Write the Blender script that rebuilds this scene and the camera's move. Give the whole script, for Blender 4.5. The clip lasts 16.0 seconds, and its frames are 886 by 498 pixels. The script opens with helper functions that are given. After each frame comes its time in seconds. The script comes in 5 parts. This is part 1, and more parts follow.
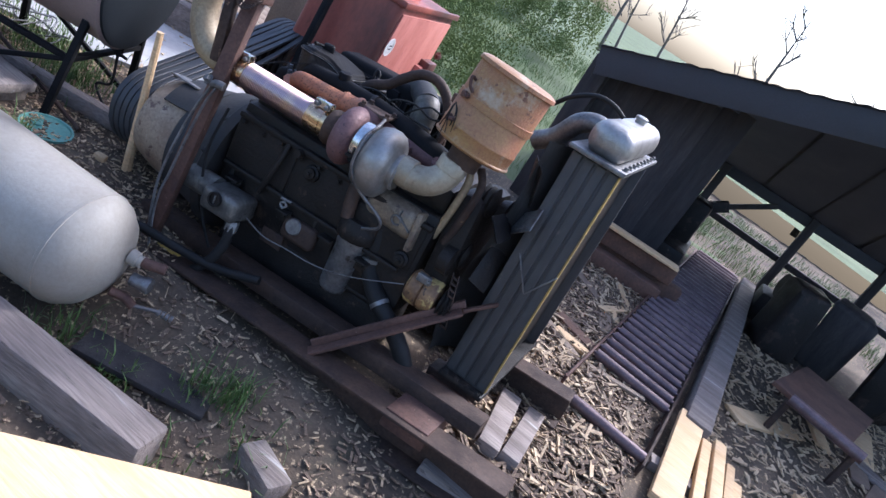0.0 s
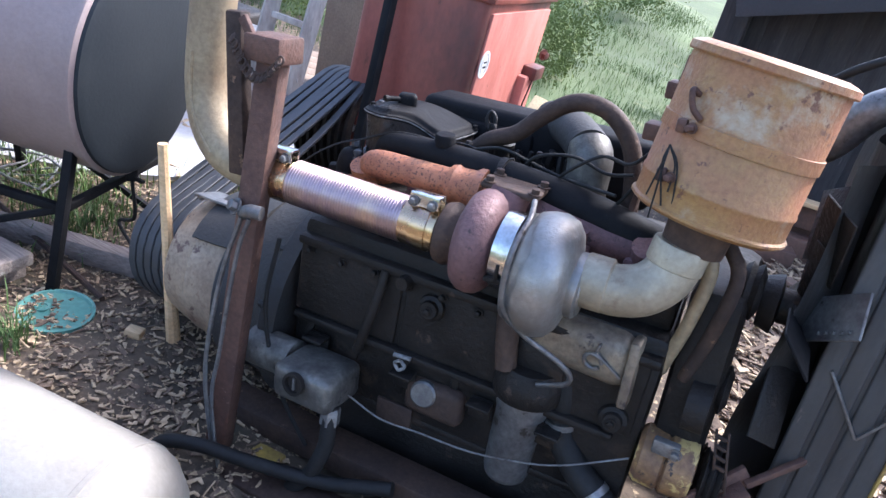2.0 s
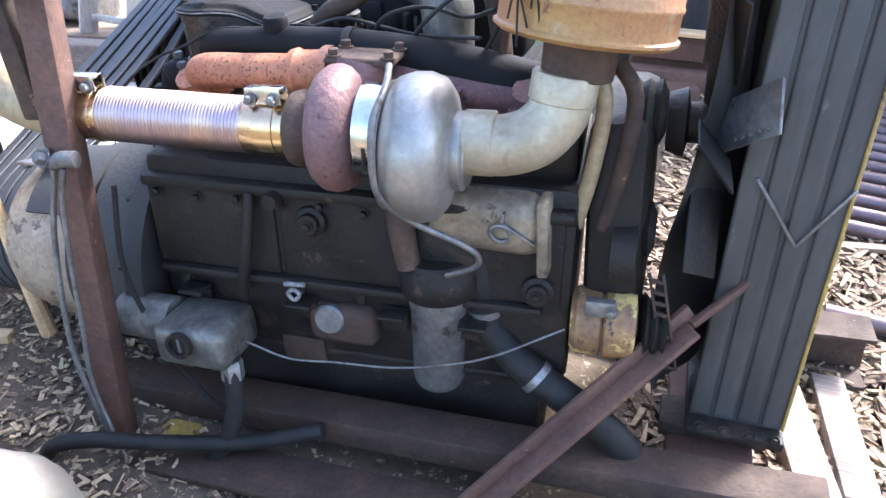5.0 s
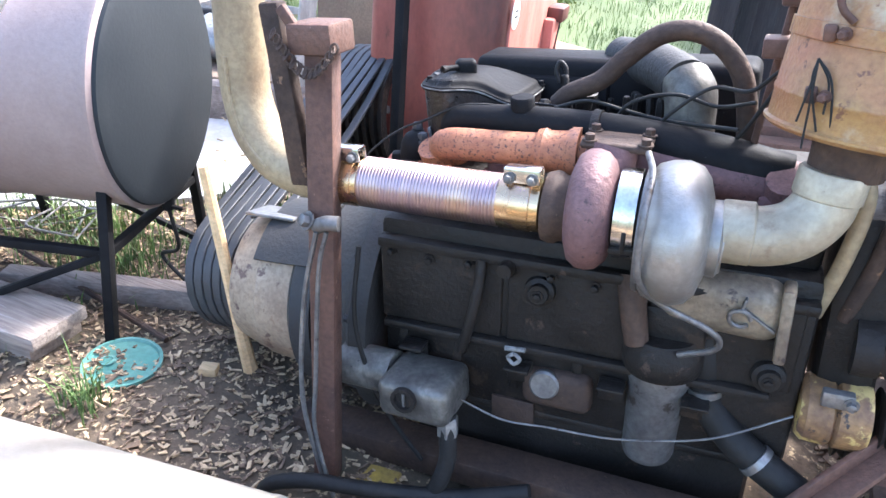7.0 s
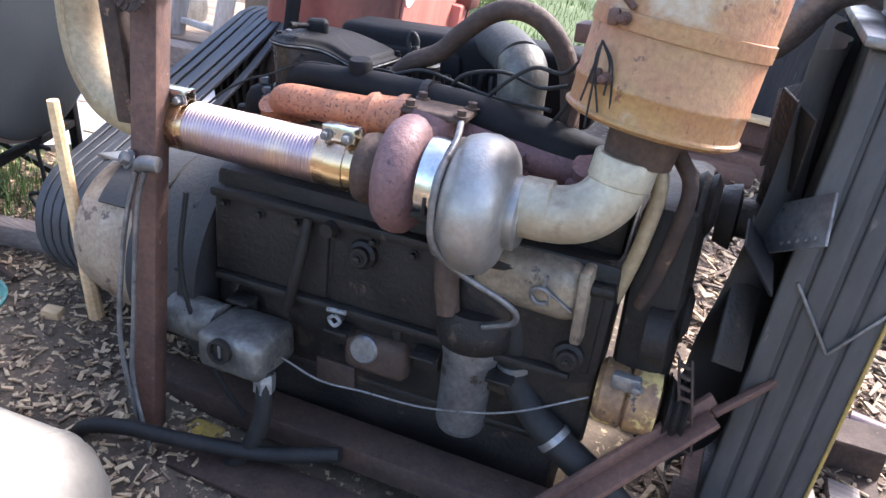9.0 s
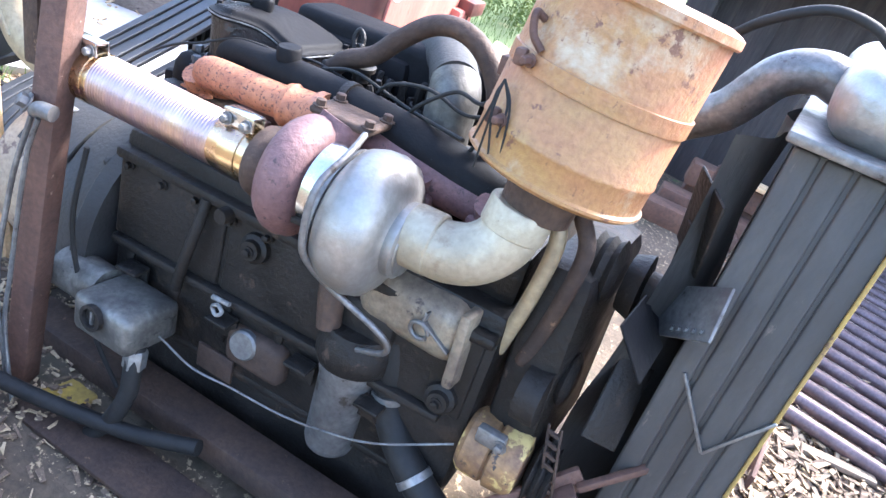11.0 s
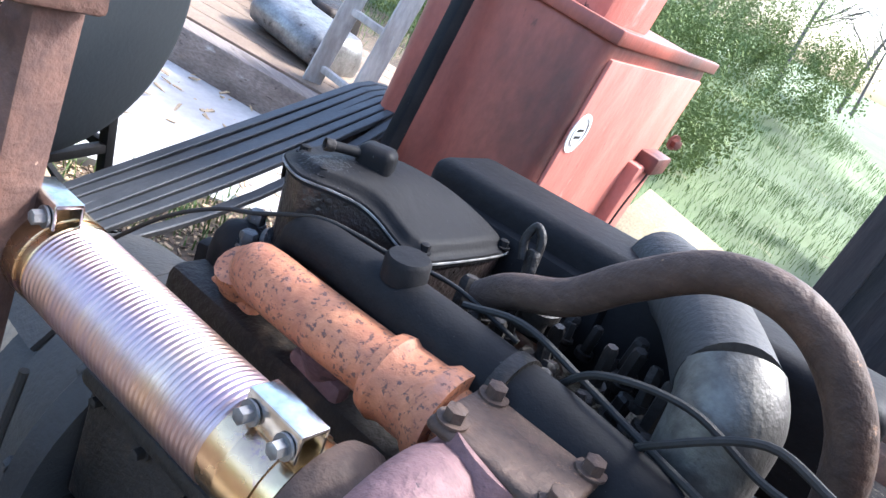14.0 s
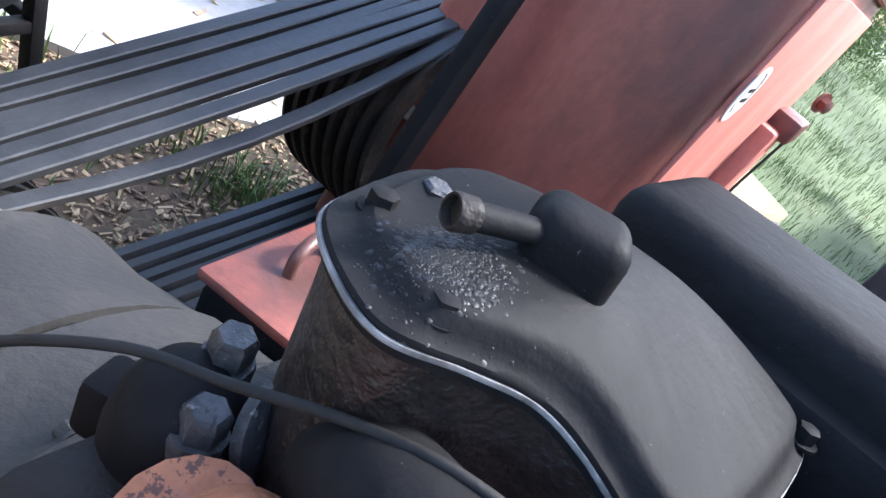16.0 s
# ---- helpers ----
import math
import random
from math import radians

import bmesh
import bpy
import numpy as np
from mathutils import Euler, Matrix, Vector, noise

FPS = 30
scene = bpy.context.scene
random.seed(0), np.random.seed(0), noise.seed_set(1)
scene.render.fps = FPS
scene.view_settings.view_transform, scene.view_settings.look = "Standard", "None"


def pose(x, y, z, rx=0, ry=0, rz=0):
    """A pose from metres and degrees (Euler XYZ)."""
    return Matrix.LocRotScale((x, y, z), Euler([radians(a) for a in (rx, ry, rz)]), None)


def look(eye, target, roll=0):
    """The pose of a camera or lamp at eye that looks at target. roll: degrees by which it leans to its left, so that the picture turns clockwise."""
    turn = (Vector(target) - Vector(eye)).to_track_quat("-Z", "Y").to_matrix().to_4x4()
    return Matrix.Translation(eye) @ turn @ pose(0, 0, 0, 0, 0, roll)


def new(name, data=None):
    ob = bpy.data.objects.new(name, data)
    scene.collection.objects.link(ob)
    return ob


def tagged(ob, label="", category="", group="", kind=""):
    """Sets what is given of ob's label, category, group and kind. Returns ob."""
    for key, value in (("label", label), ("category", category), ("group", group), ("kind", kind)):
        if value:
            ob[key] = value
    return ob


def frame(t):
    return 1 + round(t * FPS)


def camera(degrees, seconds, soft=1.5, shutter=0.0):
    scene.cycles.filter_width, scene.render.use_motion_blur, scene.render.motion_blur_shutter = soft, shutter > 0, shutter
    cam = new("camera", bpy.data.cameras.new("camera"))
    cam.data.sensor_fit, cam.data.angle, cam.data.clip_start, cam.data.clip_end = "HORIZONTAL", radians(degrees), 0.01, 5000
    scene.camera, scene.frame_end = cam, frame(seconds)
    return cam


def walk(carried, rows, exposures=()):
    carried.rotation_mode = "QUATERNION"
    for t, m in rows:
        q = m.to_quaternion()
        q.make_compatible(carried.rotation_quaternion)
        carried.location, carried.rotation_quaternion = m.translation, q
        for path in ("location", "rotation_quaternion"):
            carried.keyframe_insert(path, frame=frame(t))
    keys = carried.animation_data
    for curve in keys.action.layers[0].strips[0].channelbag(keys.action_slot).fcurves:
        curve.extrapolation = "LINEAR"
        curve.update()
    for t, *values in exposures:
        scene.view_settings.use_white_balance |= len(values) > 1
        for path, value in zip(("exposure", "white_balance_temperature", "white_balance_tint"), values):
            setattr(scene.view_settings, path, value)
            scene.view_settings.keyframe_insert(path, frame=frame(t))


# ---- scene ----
from mathutils.bvhtree import BVHTree

cam = camera(62.0, 16.0)
# the engine's skid slopes a little against the level ground
SIT = Matrix.Translation((0, 1.6, 0)) @ Matrix.Rotation(radians(-7), 4, "Y") @ Matrix.Translation((0, -1.6, 0))
PATH = [
    (0, (1.101, -0.463, 1.411), (0.561, 1.344, 0.743), 25.4),
    (0.5, (0.976, -0.236, 1.387), (0.430, 1.568, 0.716), 25.4),
    (1, (0.805, 0.013, 1.369), (0.219, 1.808, 0.711), 24.4),
    (1.5, (0.609, 0.233, 1.337), (-0.043, 1.973, 0.598), 17.6),
    (2, (0.521, 0.422, 1.307), (-0.266, 2.099, 0.551), 8.2),
    (2.5, (0.436, 0.532, 1.281), (-0.279, 2.200, 0.439), 4.8),
    (3, (0.455, 0.605, 1.225), (-0.182, 2.244, 0.273), 2.3),
    (3.2, (0.472, 0.602, 1.202), (-0.117, 2.246, 0.227), 1.7),
    (5.3, (0.549, 0.603, 1.179), (-0.064, 2.271, 0.262), -4.2),
    (5.5, (0.517, 0.597, 1.189), (-0.135, 2.265, 0.298), -4.2),
    (6, (0.411, 0.577, 1.236), (-0.281, 2.227, 0.343), -3.7),
    (6.5, (0.349, 0.538, 1.265), (-0.415, 2.165, 0.389), -3.6),
    (7, (0.311, 0.496, 1.276), (-0.490, 2.121, 0.429), -2.9),
    (7.5, (0.307, 0.493, 1.282), (-0.506, 2.115, 0.440), -2.5),
    (8, (0.324, 0.511, 1.282), (-0.458, 2.140, 0.425), -1.5),
    (8.5, (0.382, 0.521, 1.244), (-0.325, 2.188, 0.395), 1.7),
    (9, (0.541, 0.563, 1.228), (-0.140, 2.237, 0.372), 4.5),
    (9.2, (0.572, 0.564, 1.223), (-0.080, 2.248, 0.363), 5.6),
    (11.3, (0.684, 0.746, 1.270), (-0.052, 2.397, 0.414), 17.5),
    (11.5, (0.689, 0.756, 1.264), (-0.075, 2.419, 0.458), 18.8),
    (12, (0.609, 0.776, 1.304), (-0.119, 2.476, 0.543), 21.9),
    (12.5, (0.518, 0.819, 1.333), (-0.223, 2.539, 0.630), 24.5),
    (13, (0.389, 0.916, 1.314), (-0.389, 2.636, 0.654), 25.1),
    (13.2, (0.353, 0.949, 1.301), (-0.469, 2.650, 0.647), 24.7),
    (13.5, (0.295, 1.092, 1.248), (-0.620, 2.737, 0.572), 23.2),
    (14, (0.222, 1.248, 1.200), (-0.796, 2.821, 0.503), 21.0),
    (14.5, (0.071, 1.329, 1.184), (-0.884, 2.916, 0.430), 24.8),
    (15, (-0.096, 1.458, 1.141), (-0.977, 3.057, 0.323), 28.3),
    (15.5, (-0.156, 1.538, 1.111), (-1.015, 3.119, 0.238), 28.5),
    (16, (-0.193, 1.580, 1.094), (-1.024, 3.147, 0.169), 29.2),
]
EXPOSURE = [(0, 1.25, 5400, 16), (1, 1.55, 5400, 16), (2, 1.95, 5600, 15), (3, 1.95, 6100, 18), (5.5, 2.9, 5850, 11), (6, 2.9, 5850, 11), (7, 2.8, 5900, 12), (8, 2.6, 5900, 14), (8.5, 2.2, 6100, 17), (9, 2.4, 6000, 15),
            (11.5, 3.2, 5700, 11), (12.5, 2.95, 5650, 10), (13.5, 2.6, 5700, 10), (14.5, 2.3, 5650, 9), (16, 2.3, 5700, 9)]
walk(cam, [(t, SIT @ look(eye, target, roll)) for t, eye, target, roll in PATH], EXPOSURE)


# ---- world, sun, exposure ----
world = bpy.data.worlds.new("sky")
scene.world = world
world.use_nodes = True
wn = world.node_tree
sky = wn.nodes.new("ShaderNodeTexSky")
sky.sky_type, sky.sun_disc = "NISHITA", False
sky.sun_elevation, sky.sun_rotation = radians(48), radians(30)
sky.air_density, sky.dust_density = 1.0, 3.5
bg = wn.nodes["Background"]
wn.links.new(sky.outputs[0], bg.inputs[0])
bg.inputs[1].default_value = 0.15
sun = new("sun", bpy.data.lights.new("sun", "SUN"))
sun.data.energy, sun.data.angle, sun.data.color = 1.9, radians(8.0), (1.0, 0.96, 0.9)
sun.matrix_world = look((3.35, 5.8, 7.43), (0, 0, 0))


# ---- materials ----
def surf(name, base, dark, scale=9.0, rough=(0.5, 0.8), metal=0.0, bump=0.3, spots=None, spot_scale=30.0,
         spot_at=0.62, fine=90.0, stretch=(1, 1, 1), piece=0.0, spec=0.5, grain=1.0, patch=None, patch_scale=10.0, patch_at=0.6, patch_soft=0.04):
    """A worn surface: two colours mixed by broad noise, fine grain, spots of wear or rust, relief."""
    m = bpy.data.materials.new(name)
    m.use_nodes = True
    nt = m.node_tree
    N, L = nt.nodes.new, nt.links.new
    b = nt.nodes["Principled BSDF"]
    tc, mp = N("ShaderNodeTexCoord"), N("ShaderNodeMapping")
    L(tc.outputs["Object"], mp.inputs[0])
    mp.inputs["Scale"].default_value = stretch

    def nz(s, d, rgh=0.6):
        n = N("ShaderNodeTexNoise")
        n.inputs["Scale"].default_value, n.inputs["Detail"].default_value, n.inputs["Roughness"].default_value = s, d, rgh
        L(mp.outputs[0], n.inputs["Vector"])
        return n.outputs[0]

    def ramp(v, a, z):
        r = N("ShaderNodeMapRange")
        r.inputs[1].default_value, r.inputs[2].default_value = a, z
        L(v, r.inputs[0])
        return r.outputs[0]

    def mix(f, a, c):
        x = N("ShaderNodeMix")
        x.data_type = "RGBA"
        for v, s in ((f, 0), (a, 6), (c, 7)):
            if isinstance(v, bpy.types.NodeSocket):
                L(v, x.inputs[s])
            else:
                x.inputs[s].default_value = v if s == 0 else (*v, 1)
        return x.outputs[2]

    big, small = nz(scale, 4), nz(fine, 3)
    col = mix(ramp(big, 0.36, 0.66), base, dark)
    col = mix(ramp(small, 0.35, 0.35 + 0.75 / grain), col, [c * 0.45 for c in dark])
    if patch:
        col = mix(ramp(nz(patch_scale, 6, 0.65), patch_at, patch_at + patch_soft), col, patch)
    if spots:
        col = mix(ramp(nz(spot_scale, 5, 0.7), spot_at, spot_at + 0.05), col, spots)
    if piece:
        oi, hs = N("ShaderNodeObjectInfo"), N("ShaderNodeHueSaturation")
        L(ramp_out(N, L, oi.outputs["Random"], 1 - piece, 1 + piece), hs.inputs["Value"])
        L(col, hs.inputs["Color"])
        col = hs.outputs[0]
    L(col, b.inputs["Base Color"])
    rr = N("ShaderNodeMapRange")
    rr.inputs[1].default_value, rr.inputs[2].default_value, rr.inputs[3].default_value, rr.inputs[4].default_value = 0.3, 0.7, *rough
    L(big, rr.inputs[0])
    L(rr.outputs[0], b.inputs["Roughness"])
    b.inputs["Metallic"].default_value = metal
    b.inputs["Specular IOR Level"].default_value = spec
    if bump:
        bp = N("ShaderNodeBump")
        bp.inputs["Strength"].default_value, bp.inputs["Distance"].default_value = bump, 0.004
        L(small, bp.inputs["Height"])
        L(bp.outputs[0], b.inputs["Normal"])
    return m


def ramp_out(N, L, v, a, z):
    r = N("ShaderNodeMapRange")
    r.inputs[3].default_value, r.inputs[4].default_value = a, z
    L(v, r.inputs[0])
    return r.outputs[0]


BLACK = surf("oily_black_iron", (0.0092, 0.0083, 0.0076), (0.025, 0.02, 0.0165), 6, (0.38, 0.75), 0.0, 0.7, (0.06, 0.04, 0.03), 18, 0.63, spec=0.25, patch=(0.036, 0.025, 0.018), patch_scale=7, patch_at=0.58)
OILCRUST = surf("baked_oil_crust", (0.012, 0.012, 0.013), (0.006, 0.006, 0.007), 90, (0.35, 0.6), 0.0, 0.4, (0.1, 0.095, 0.09), 260, 0.66, spec=0.3)
WORN = surf("dusty_worn_black_iron", (0.06, 0.06, 0.062), (0.025, 0.025, 0.027), 60, (0.35, 0.6), 0.0, 0.8, (0.16, 0.155, 0.15), 130, 0.6, grain=0.7)
BLACKP = surf("black_paint_dusty", (0.0085, 0.0083, 0.009), (0.017, 0.0162, 0.0165), 10, (0.5, 0.7), 0.0, 0.2, (0.11, 0.105, 0.1), 230, 0.68, grain=0.7, spec=0.08)
RUBBER = surf("black_rubber", (0.014, 0.0135, 0.013), (0.026, 0.024, 0.022), 14, (0.55, 0.75), 0, 0.3, spec=0.25)
BELT = surf("belt_rubber", (0.034, 0.035, 0.038), (0.055, 0.055, 0.057), 18, (0.45, 0.65), 0, 0.25)
RUST = surf("rusty_steel", (0.15, 0.075, 0.05), (0.085, 0.045, 0.034), 8, (0.6, 0.85), 0.15, 0.6, (0.3, 0.2, 0.14), 40, 0.66)
DARKRUST = surf("dark_rusty_steel", (0.085, 0.052, 0.036), (0.045, 0.031, 0.025), 8, (0.6, 0.85), 0.1, 0.6, (0.19, 0.115, 0.07), 35, 0.65, spec=0.3)
ALU = surf("cast_aluminium", (0.44, 0.425, 0.4), (0.26, 0.245, 0.225), 9, (0.34, 0.52), 0.7, 0.35, (0.2, 0.17, 0.14), 16, 0.67, grain=0.5, patch=(0.3, 0.27, 0.235), patch_scale=6, patch_at=0.52, patch_soft=0.12)
ELBOW = surf("stained_aluminium", (0.45, 0.39, 0.28), (0.3, 0.245, 0.165), 7, (0.4, 0.55), 0.3, 0.3, (0.13, 0.09, 0.06), 40, 0.68, grain=0.6, patch=(0.2, 0.145, 0.095), patch_scale=9, patch_at=0.58, patch_soft=0.1)
COOLER = surf("oil_stained_aluminium", (0.33, 0.27, 0.19), (0.14, 0.105, 0.08), 10, (0.4, 0.6), 0.3, 0.4, (0.06, 0.045, 0.04), 14, 0.58)
# rubber grey raised further: veiling haze over the radiator is put into this colour
HAZED = surf("hazed_grey_sheet", (0.045, 0.043, 0.042), (0.085, 0.08, 0.075), 9, (0.5, 0.7), 0.1, 0.4, (0.14, 0.12, 0.1), 26, 0.66, stretch=(1, 1, 0.3))
GREY = surf("dusty_dark_casting", (0.022, 0.022, 0.023), (0.045, 0.041, 0.037), 6, (0.6, 0.8), 0.1, 0.5, (0.2, 0.15, 0.1), 16, 0.69)
ALTM = surf("alternator_worn_paint", (0.3, 0.17, 0.07), (0.12, 0.065, 0.045), 16, (0.5, 0.7), 0.1, 0.5, (0.035, 0.028, 0.026), 30, 0.6, patch=(0.5, 0.36, 0.13), patch_scale=12, patch_at=0.56)
STEEL = surf("bright_steel", (0.75, 0.74, 0.72), (0.6, 0.58, 0.55), 12, (0.12, 0.25), 1.0, 0.05)
DULL = surf("dull_grey_steel", (0.27, 0.265, 0.255), (0.14, 0.13, 0.125), 12, (0.35, 0.6), 0.6, 0.35, (0.06, 0.05, 0.042), 24, 0.62)
GRIMY = surf("grimy_silver_casting", (0.25, 0.235, 0.205), (0.085, 0.078, 0.07), 7, (0.4, 0.6), 0.5, 0.35, (0.03, 0.027, 0.025), 12, 0.6, patch=(0.05, 0.045, 0.04), patch_scale=5, patch_at=0.52, patch_soft=0.15)
PURPLE = surf("heat_tinted_iron", (0.2, 0.108, 0.1), (0.14, 0.076, 0.077), 12, (0.55, 0.75), 0.25, 0.6, (0.07, 0.042, 0.044), 60, 0.6)
ORANGE = surf("orange_paint_burnt", (0.43, 0.175, 0.078), (0.32, 0.115, 0.058), 14, (0.5, 0.7), 0, 0.4, (0.09, 0.04, 0.028), 150, 0.55, patch=(0.27, 0.12, 0.075), patch_scale=24, patch_at=0.57, patch_soft=0.1)
TAN = surf("tan_paint_rusty", (0.36, 0.208, 0.072), (0.37, 0.152, 0.078), 6, (0.45, 0.65), 0.05, 0.5, (0.16, 0.075, 0.042), 26, 0.585, 110, patch=(0.42, 0.33, 0.22), patch_scale=4.5, patch_at=0.55, patch_soft=0.08)
CREAM = surf("cream_paint_grimy", (0.4, 0.3, 0.2), (0.25, 0.17, 0.11), 8, (0.5, 0.7), 0, 0.4, (0.12, 0.07, 0.05), 20, 0.6, patch=(0.2, 0.11, 0.065), patch_scale=6, patch_at=0.6)
YELLOW = surf("yellow_paint_worn", (0.5, 0.33, 0.06), (0.3, 0.2, 0.07), 9, (0.5, 0.7), 0, 0.4, (0.12, 0.07, 0.04), 25, 0.6)
RED = surf("faded_red_paint", (0.38, 0.105, 0.07), (0.25, 0.062, 0.042), 3.5, (0.4, 0.6), 0.0, 0.25, (0.12, 0.04, 0.028), 12, 0.66, stretch=(1, 1, 0.45), grain=0.5, patch=(0.085, 0.034, 0.026), patch_scale=2.6, patch_at=0.41, patch_soft=0.25)
SALMON = surf("bleached_red_paint", (0.52, 0.19, 0.14), (0.4, 0.12, 0.085), 6, (0.5, 0.7), 0.0, 0.3, (0.1, 0.045, 0.035), 30, 0.66, stretch=(1, 1, 0.45), grain=0.5, patch=(0.66, 0.48, 0.44), patch_scale=5, patch_at=0.62, patch_soft=0.08)
WHITE = surf("white_tank_paint", (0.36, 0.325, 0.27), (0.28, 0.245, 0.195), 4, (0.45, 0.6), 0, 0.15, (0.2, 0.13, 0.085), 42, 0.72, grain=0.4, spec=0.3)
WOOD = surf("weathered_grey_wood", (0.31, 0.255, 0.215), (0.19, 0.15, 0.125), 5, (0.75, 0.9), 0, 0.9, (0.1, 0.078, 0.065), 16, 0.62, 40, (0.25, 3, 3), 0.2, patch=(0.45, 0.42, 0.38), patch_scale=6, patch_at=0.62, patch_soft=0.08)
FRESH = surf("fresh_sawn_wood", (0.72, 0.5, 0.27), (0.62, 0.4, 0.2), 4, (0.65, 0.8), 0, 0.5, None, 30, 0.6, 45, (0.3, 3, 3), 0.15)
CHIP = surf("wood_chips", (0.36, 0.25, 0.15), (0.24, 0.155, 0.095), 8, (0.75, 0.9), 0, 0.5, None, 30, 0.6, 60)
DIRT = surf("trodden_earth_and_sawdust", (0.165, 0.118, 0.074), (0.06, 0.044, 0.03), 2.2, (0.85, 0.98), 0, 1.0, (0.42, 0.31, 0.18), 48, 0.58, 70, patch=(0.06, 0.05, 0.03), patch_scale=4, patch_at=0.56, patch_soft=0.12)
CONC = surf("pale_concrete", (0.52, 0.505, 0.485), (0.38, 0.36, 0.335), 1.4, (0.8, 0.95), 0, 0.4, (0.33, 0.26, 0.18), 2.6, 0.64, 30, grain=0.5)
GRASS = surf("grass_blades", (0.13, 0.2, 0.045), (0.08, 0.14, 0.035), 5, (0.5, 0.7), 0, 0)
LEAF = surf("spring_leaves", (0.21, 0.25, 0.09), (0.13, 0.17, 0.06), 1.2, (0.75, 0.9), 0, 0, spec=0.1)
FIELD = surf("green_bank", (0.13, 0.175, 0.06), (0.09, 0.115, 0.05), 0.8, (0.8, 0.95), 0, 0.5, (0.16, 0.165, 0.075), 2.0, 0.62)
BARK = surf("grey_bark", (0.2, 0.17, 0.15), (0.12, 0.1, 0.09), 6, (0.8, 0.95), 0, 0.6)
SHED = surf("tarred_sheet_metal", (0.035, 0.036, 0.04), (0.05, 0.05, 0.055), 3, (0.6, 0.8), 0.0, 0.3, grain=0.6)
BROWN = surf("brown_sheet", (0.25, 0.18, 0.12), (0.19, 0.13, 0.09), 3, (0.6, 0.8), 0, 0.3)
FOAM = surf("pale_yellow_board", (0.58, 0.46, 0.26), (0.47, 0.36, 0.2), 5, (0.7, 0.85), 0, 0.4)
BLUEP = surf("blue_plastic", (0.05, 0.09, 0.3), (0.04, 0.06, 0.2), 20, (0.35, 0.5), 0, 0.1)
GREENP = surf("green_plastic", (0.1, 0.27, 0.22), (0.14, 0.31, 0.26), 20, (0.3, 0.45), 0, 0.1, (0.32, 0.28, 0.22), 60, 0.66)
TARP = surf("dark_drum_paint", (0.015, 0.019, 0.023), (0.024, 0.028, 0.031), 3, (0.55, 0.7), 0, 0.15, grain=0.4, spec=0.25)
PINKISH = surf("faded_drum_side", (0.33, 0.25, 0.225), (0.26, 0.19, 0.17), 3, (0.55, 0.7), 0.1, 0.2, grain=0.4)
GOLD = surf("heat_gilded_steel", (0.7, 0.52, 0.28), (0.5, 0.32, 0.22), 12, (0.2, 0.32), 1.0, 0.05, (0.4, 0.25, 0.24), 20, 0.62, grain=0.4)
FLEXM = surf("heat_tinted_stainless", (0.55, 0.41, 0.33), (0.38, 0.29, 0.33), 7, (0.3, 0.44), 1.0, 0.05, (0.72, 0.56, 0.34), 9, 0.62, 60, (2.5, 0.5, 0.5), grain=0.4)
RUSTBLACK = surf("oily_rusted_black", (0.012, 0.011, 0.011), (0.032, 0.02, 0.016), 22, (0.25, 0.6), 0, 0.9, (0.08, 0.045, 0.03), 50, 0.67)
LADDERW = surf("flaking_white_paint_wood", (0.5, 0.47, 0.43), (0.33, 0.3, 0.27), 9, (0.7, 0.9), 0, 0.5, (0.2, 0.15, 0.12), 14, 0.66, 50, (1, 1, 0.3))
SHEDWOOD = surf("smoke_dark_wood", (0.05, 0.042, 0.038), (0.03, 0.027, 0.026), 6, (0.75, 0.9), 0, 0.7, (0.1, 0.085, 0.075), 18, 0.68, 50, (3, 3, 0.3), 0.3)
CANT = surf("red_brown_timber", (0.17, 0.085, 0.05), (0.1, 0.055, 0.038), 6, (0.7, 0.85), 0, 0.5, None, 30, 0.6, 60)
ROLLER = surf("brown_worn_roller", (0.2, 0.14, 0.14), (0.13, 0.09, 0.092), 10, (0.35, 0.55), 0.4, 0.2)
CHIPV = surf("bark_and_chip", (0.215, 0.145, 0.09), (0.105, 0.07, 0.05), 30, (0.75, 0.9), 0, 0.3, (0.46, 0.34, 0.2), 60, 0.56, 120)
PALECHIP = surf("pale_chip", (0.58, 0.44, 0.27), (0.44, 0.31, 0.18), 30, (0.7, 0.85), 0, 0.2, None, 30, 0.6, 120)
LEAFP = surf("pale_budding_leaves", (0.29, 0.33, 0.15), (0.21, 0.25, 0.1), 1.2, (0.75, 0.9), 0, 0, spec=0.1)
STACK = surf("dull_tan_stack", (0.36, 0.28, 0.165), (0.27, 0.195, 0.115), 9, (0.5, 0.7), 0.1, 0.3, (0.17, 0.1, 0.06), 40, 0.66)
GASKET = surf("gasket_edge", (0.3, 0.29, 0.275), (0.1, 0.095, 0.09), 60, (0.6, 0.8), 0, 0)
WHITEP = surf("white_mark", (0.75, 0.73, 0.7), (0.62, 0.6, 0.57), 14, (0.5, 0.6), 0, 0.1)


# ---- mesh helpers ----
SEAT = [SIT]  # what is bolted to the skid is built level and then set down with it


def thing(name, at, label, category, group="", kind=""):
    ob = new(name)
    ob.matrix_world = Matrix.Translation(SEAT[0] @ Vector(at))
    ob.empty_display_size = 0.05
    return tagged(ob, label, category, group, kind)


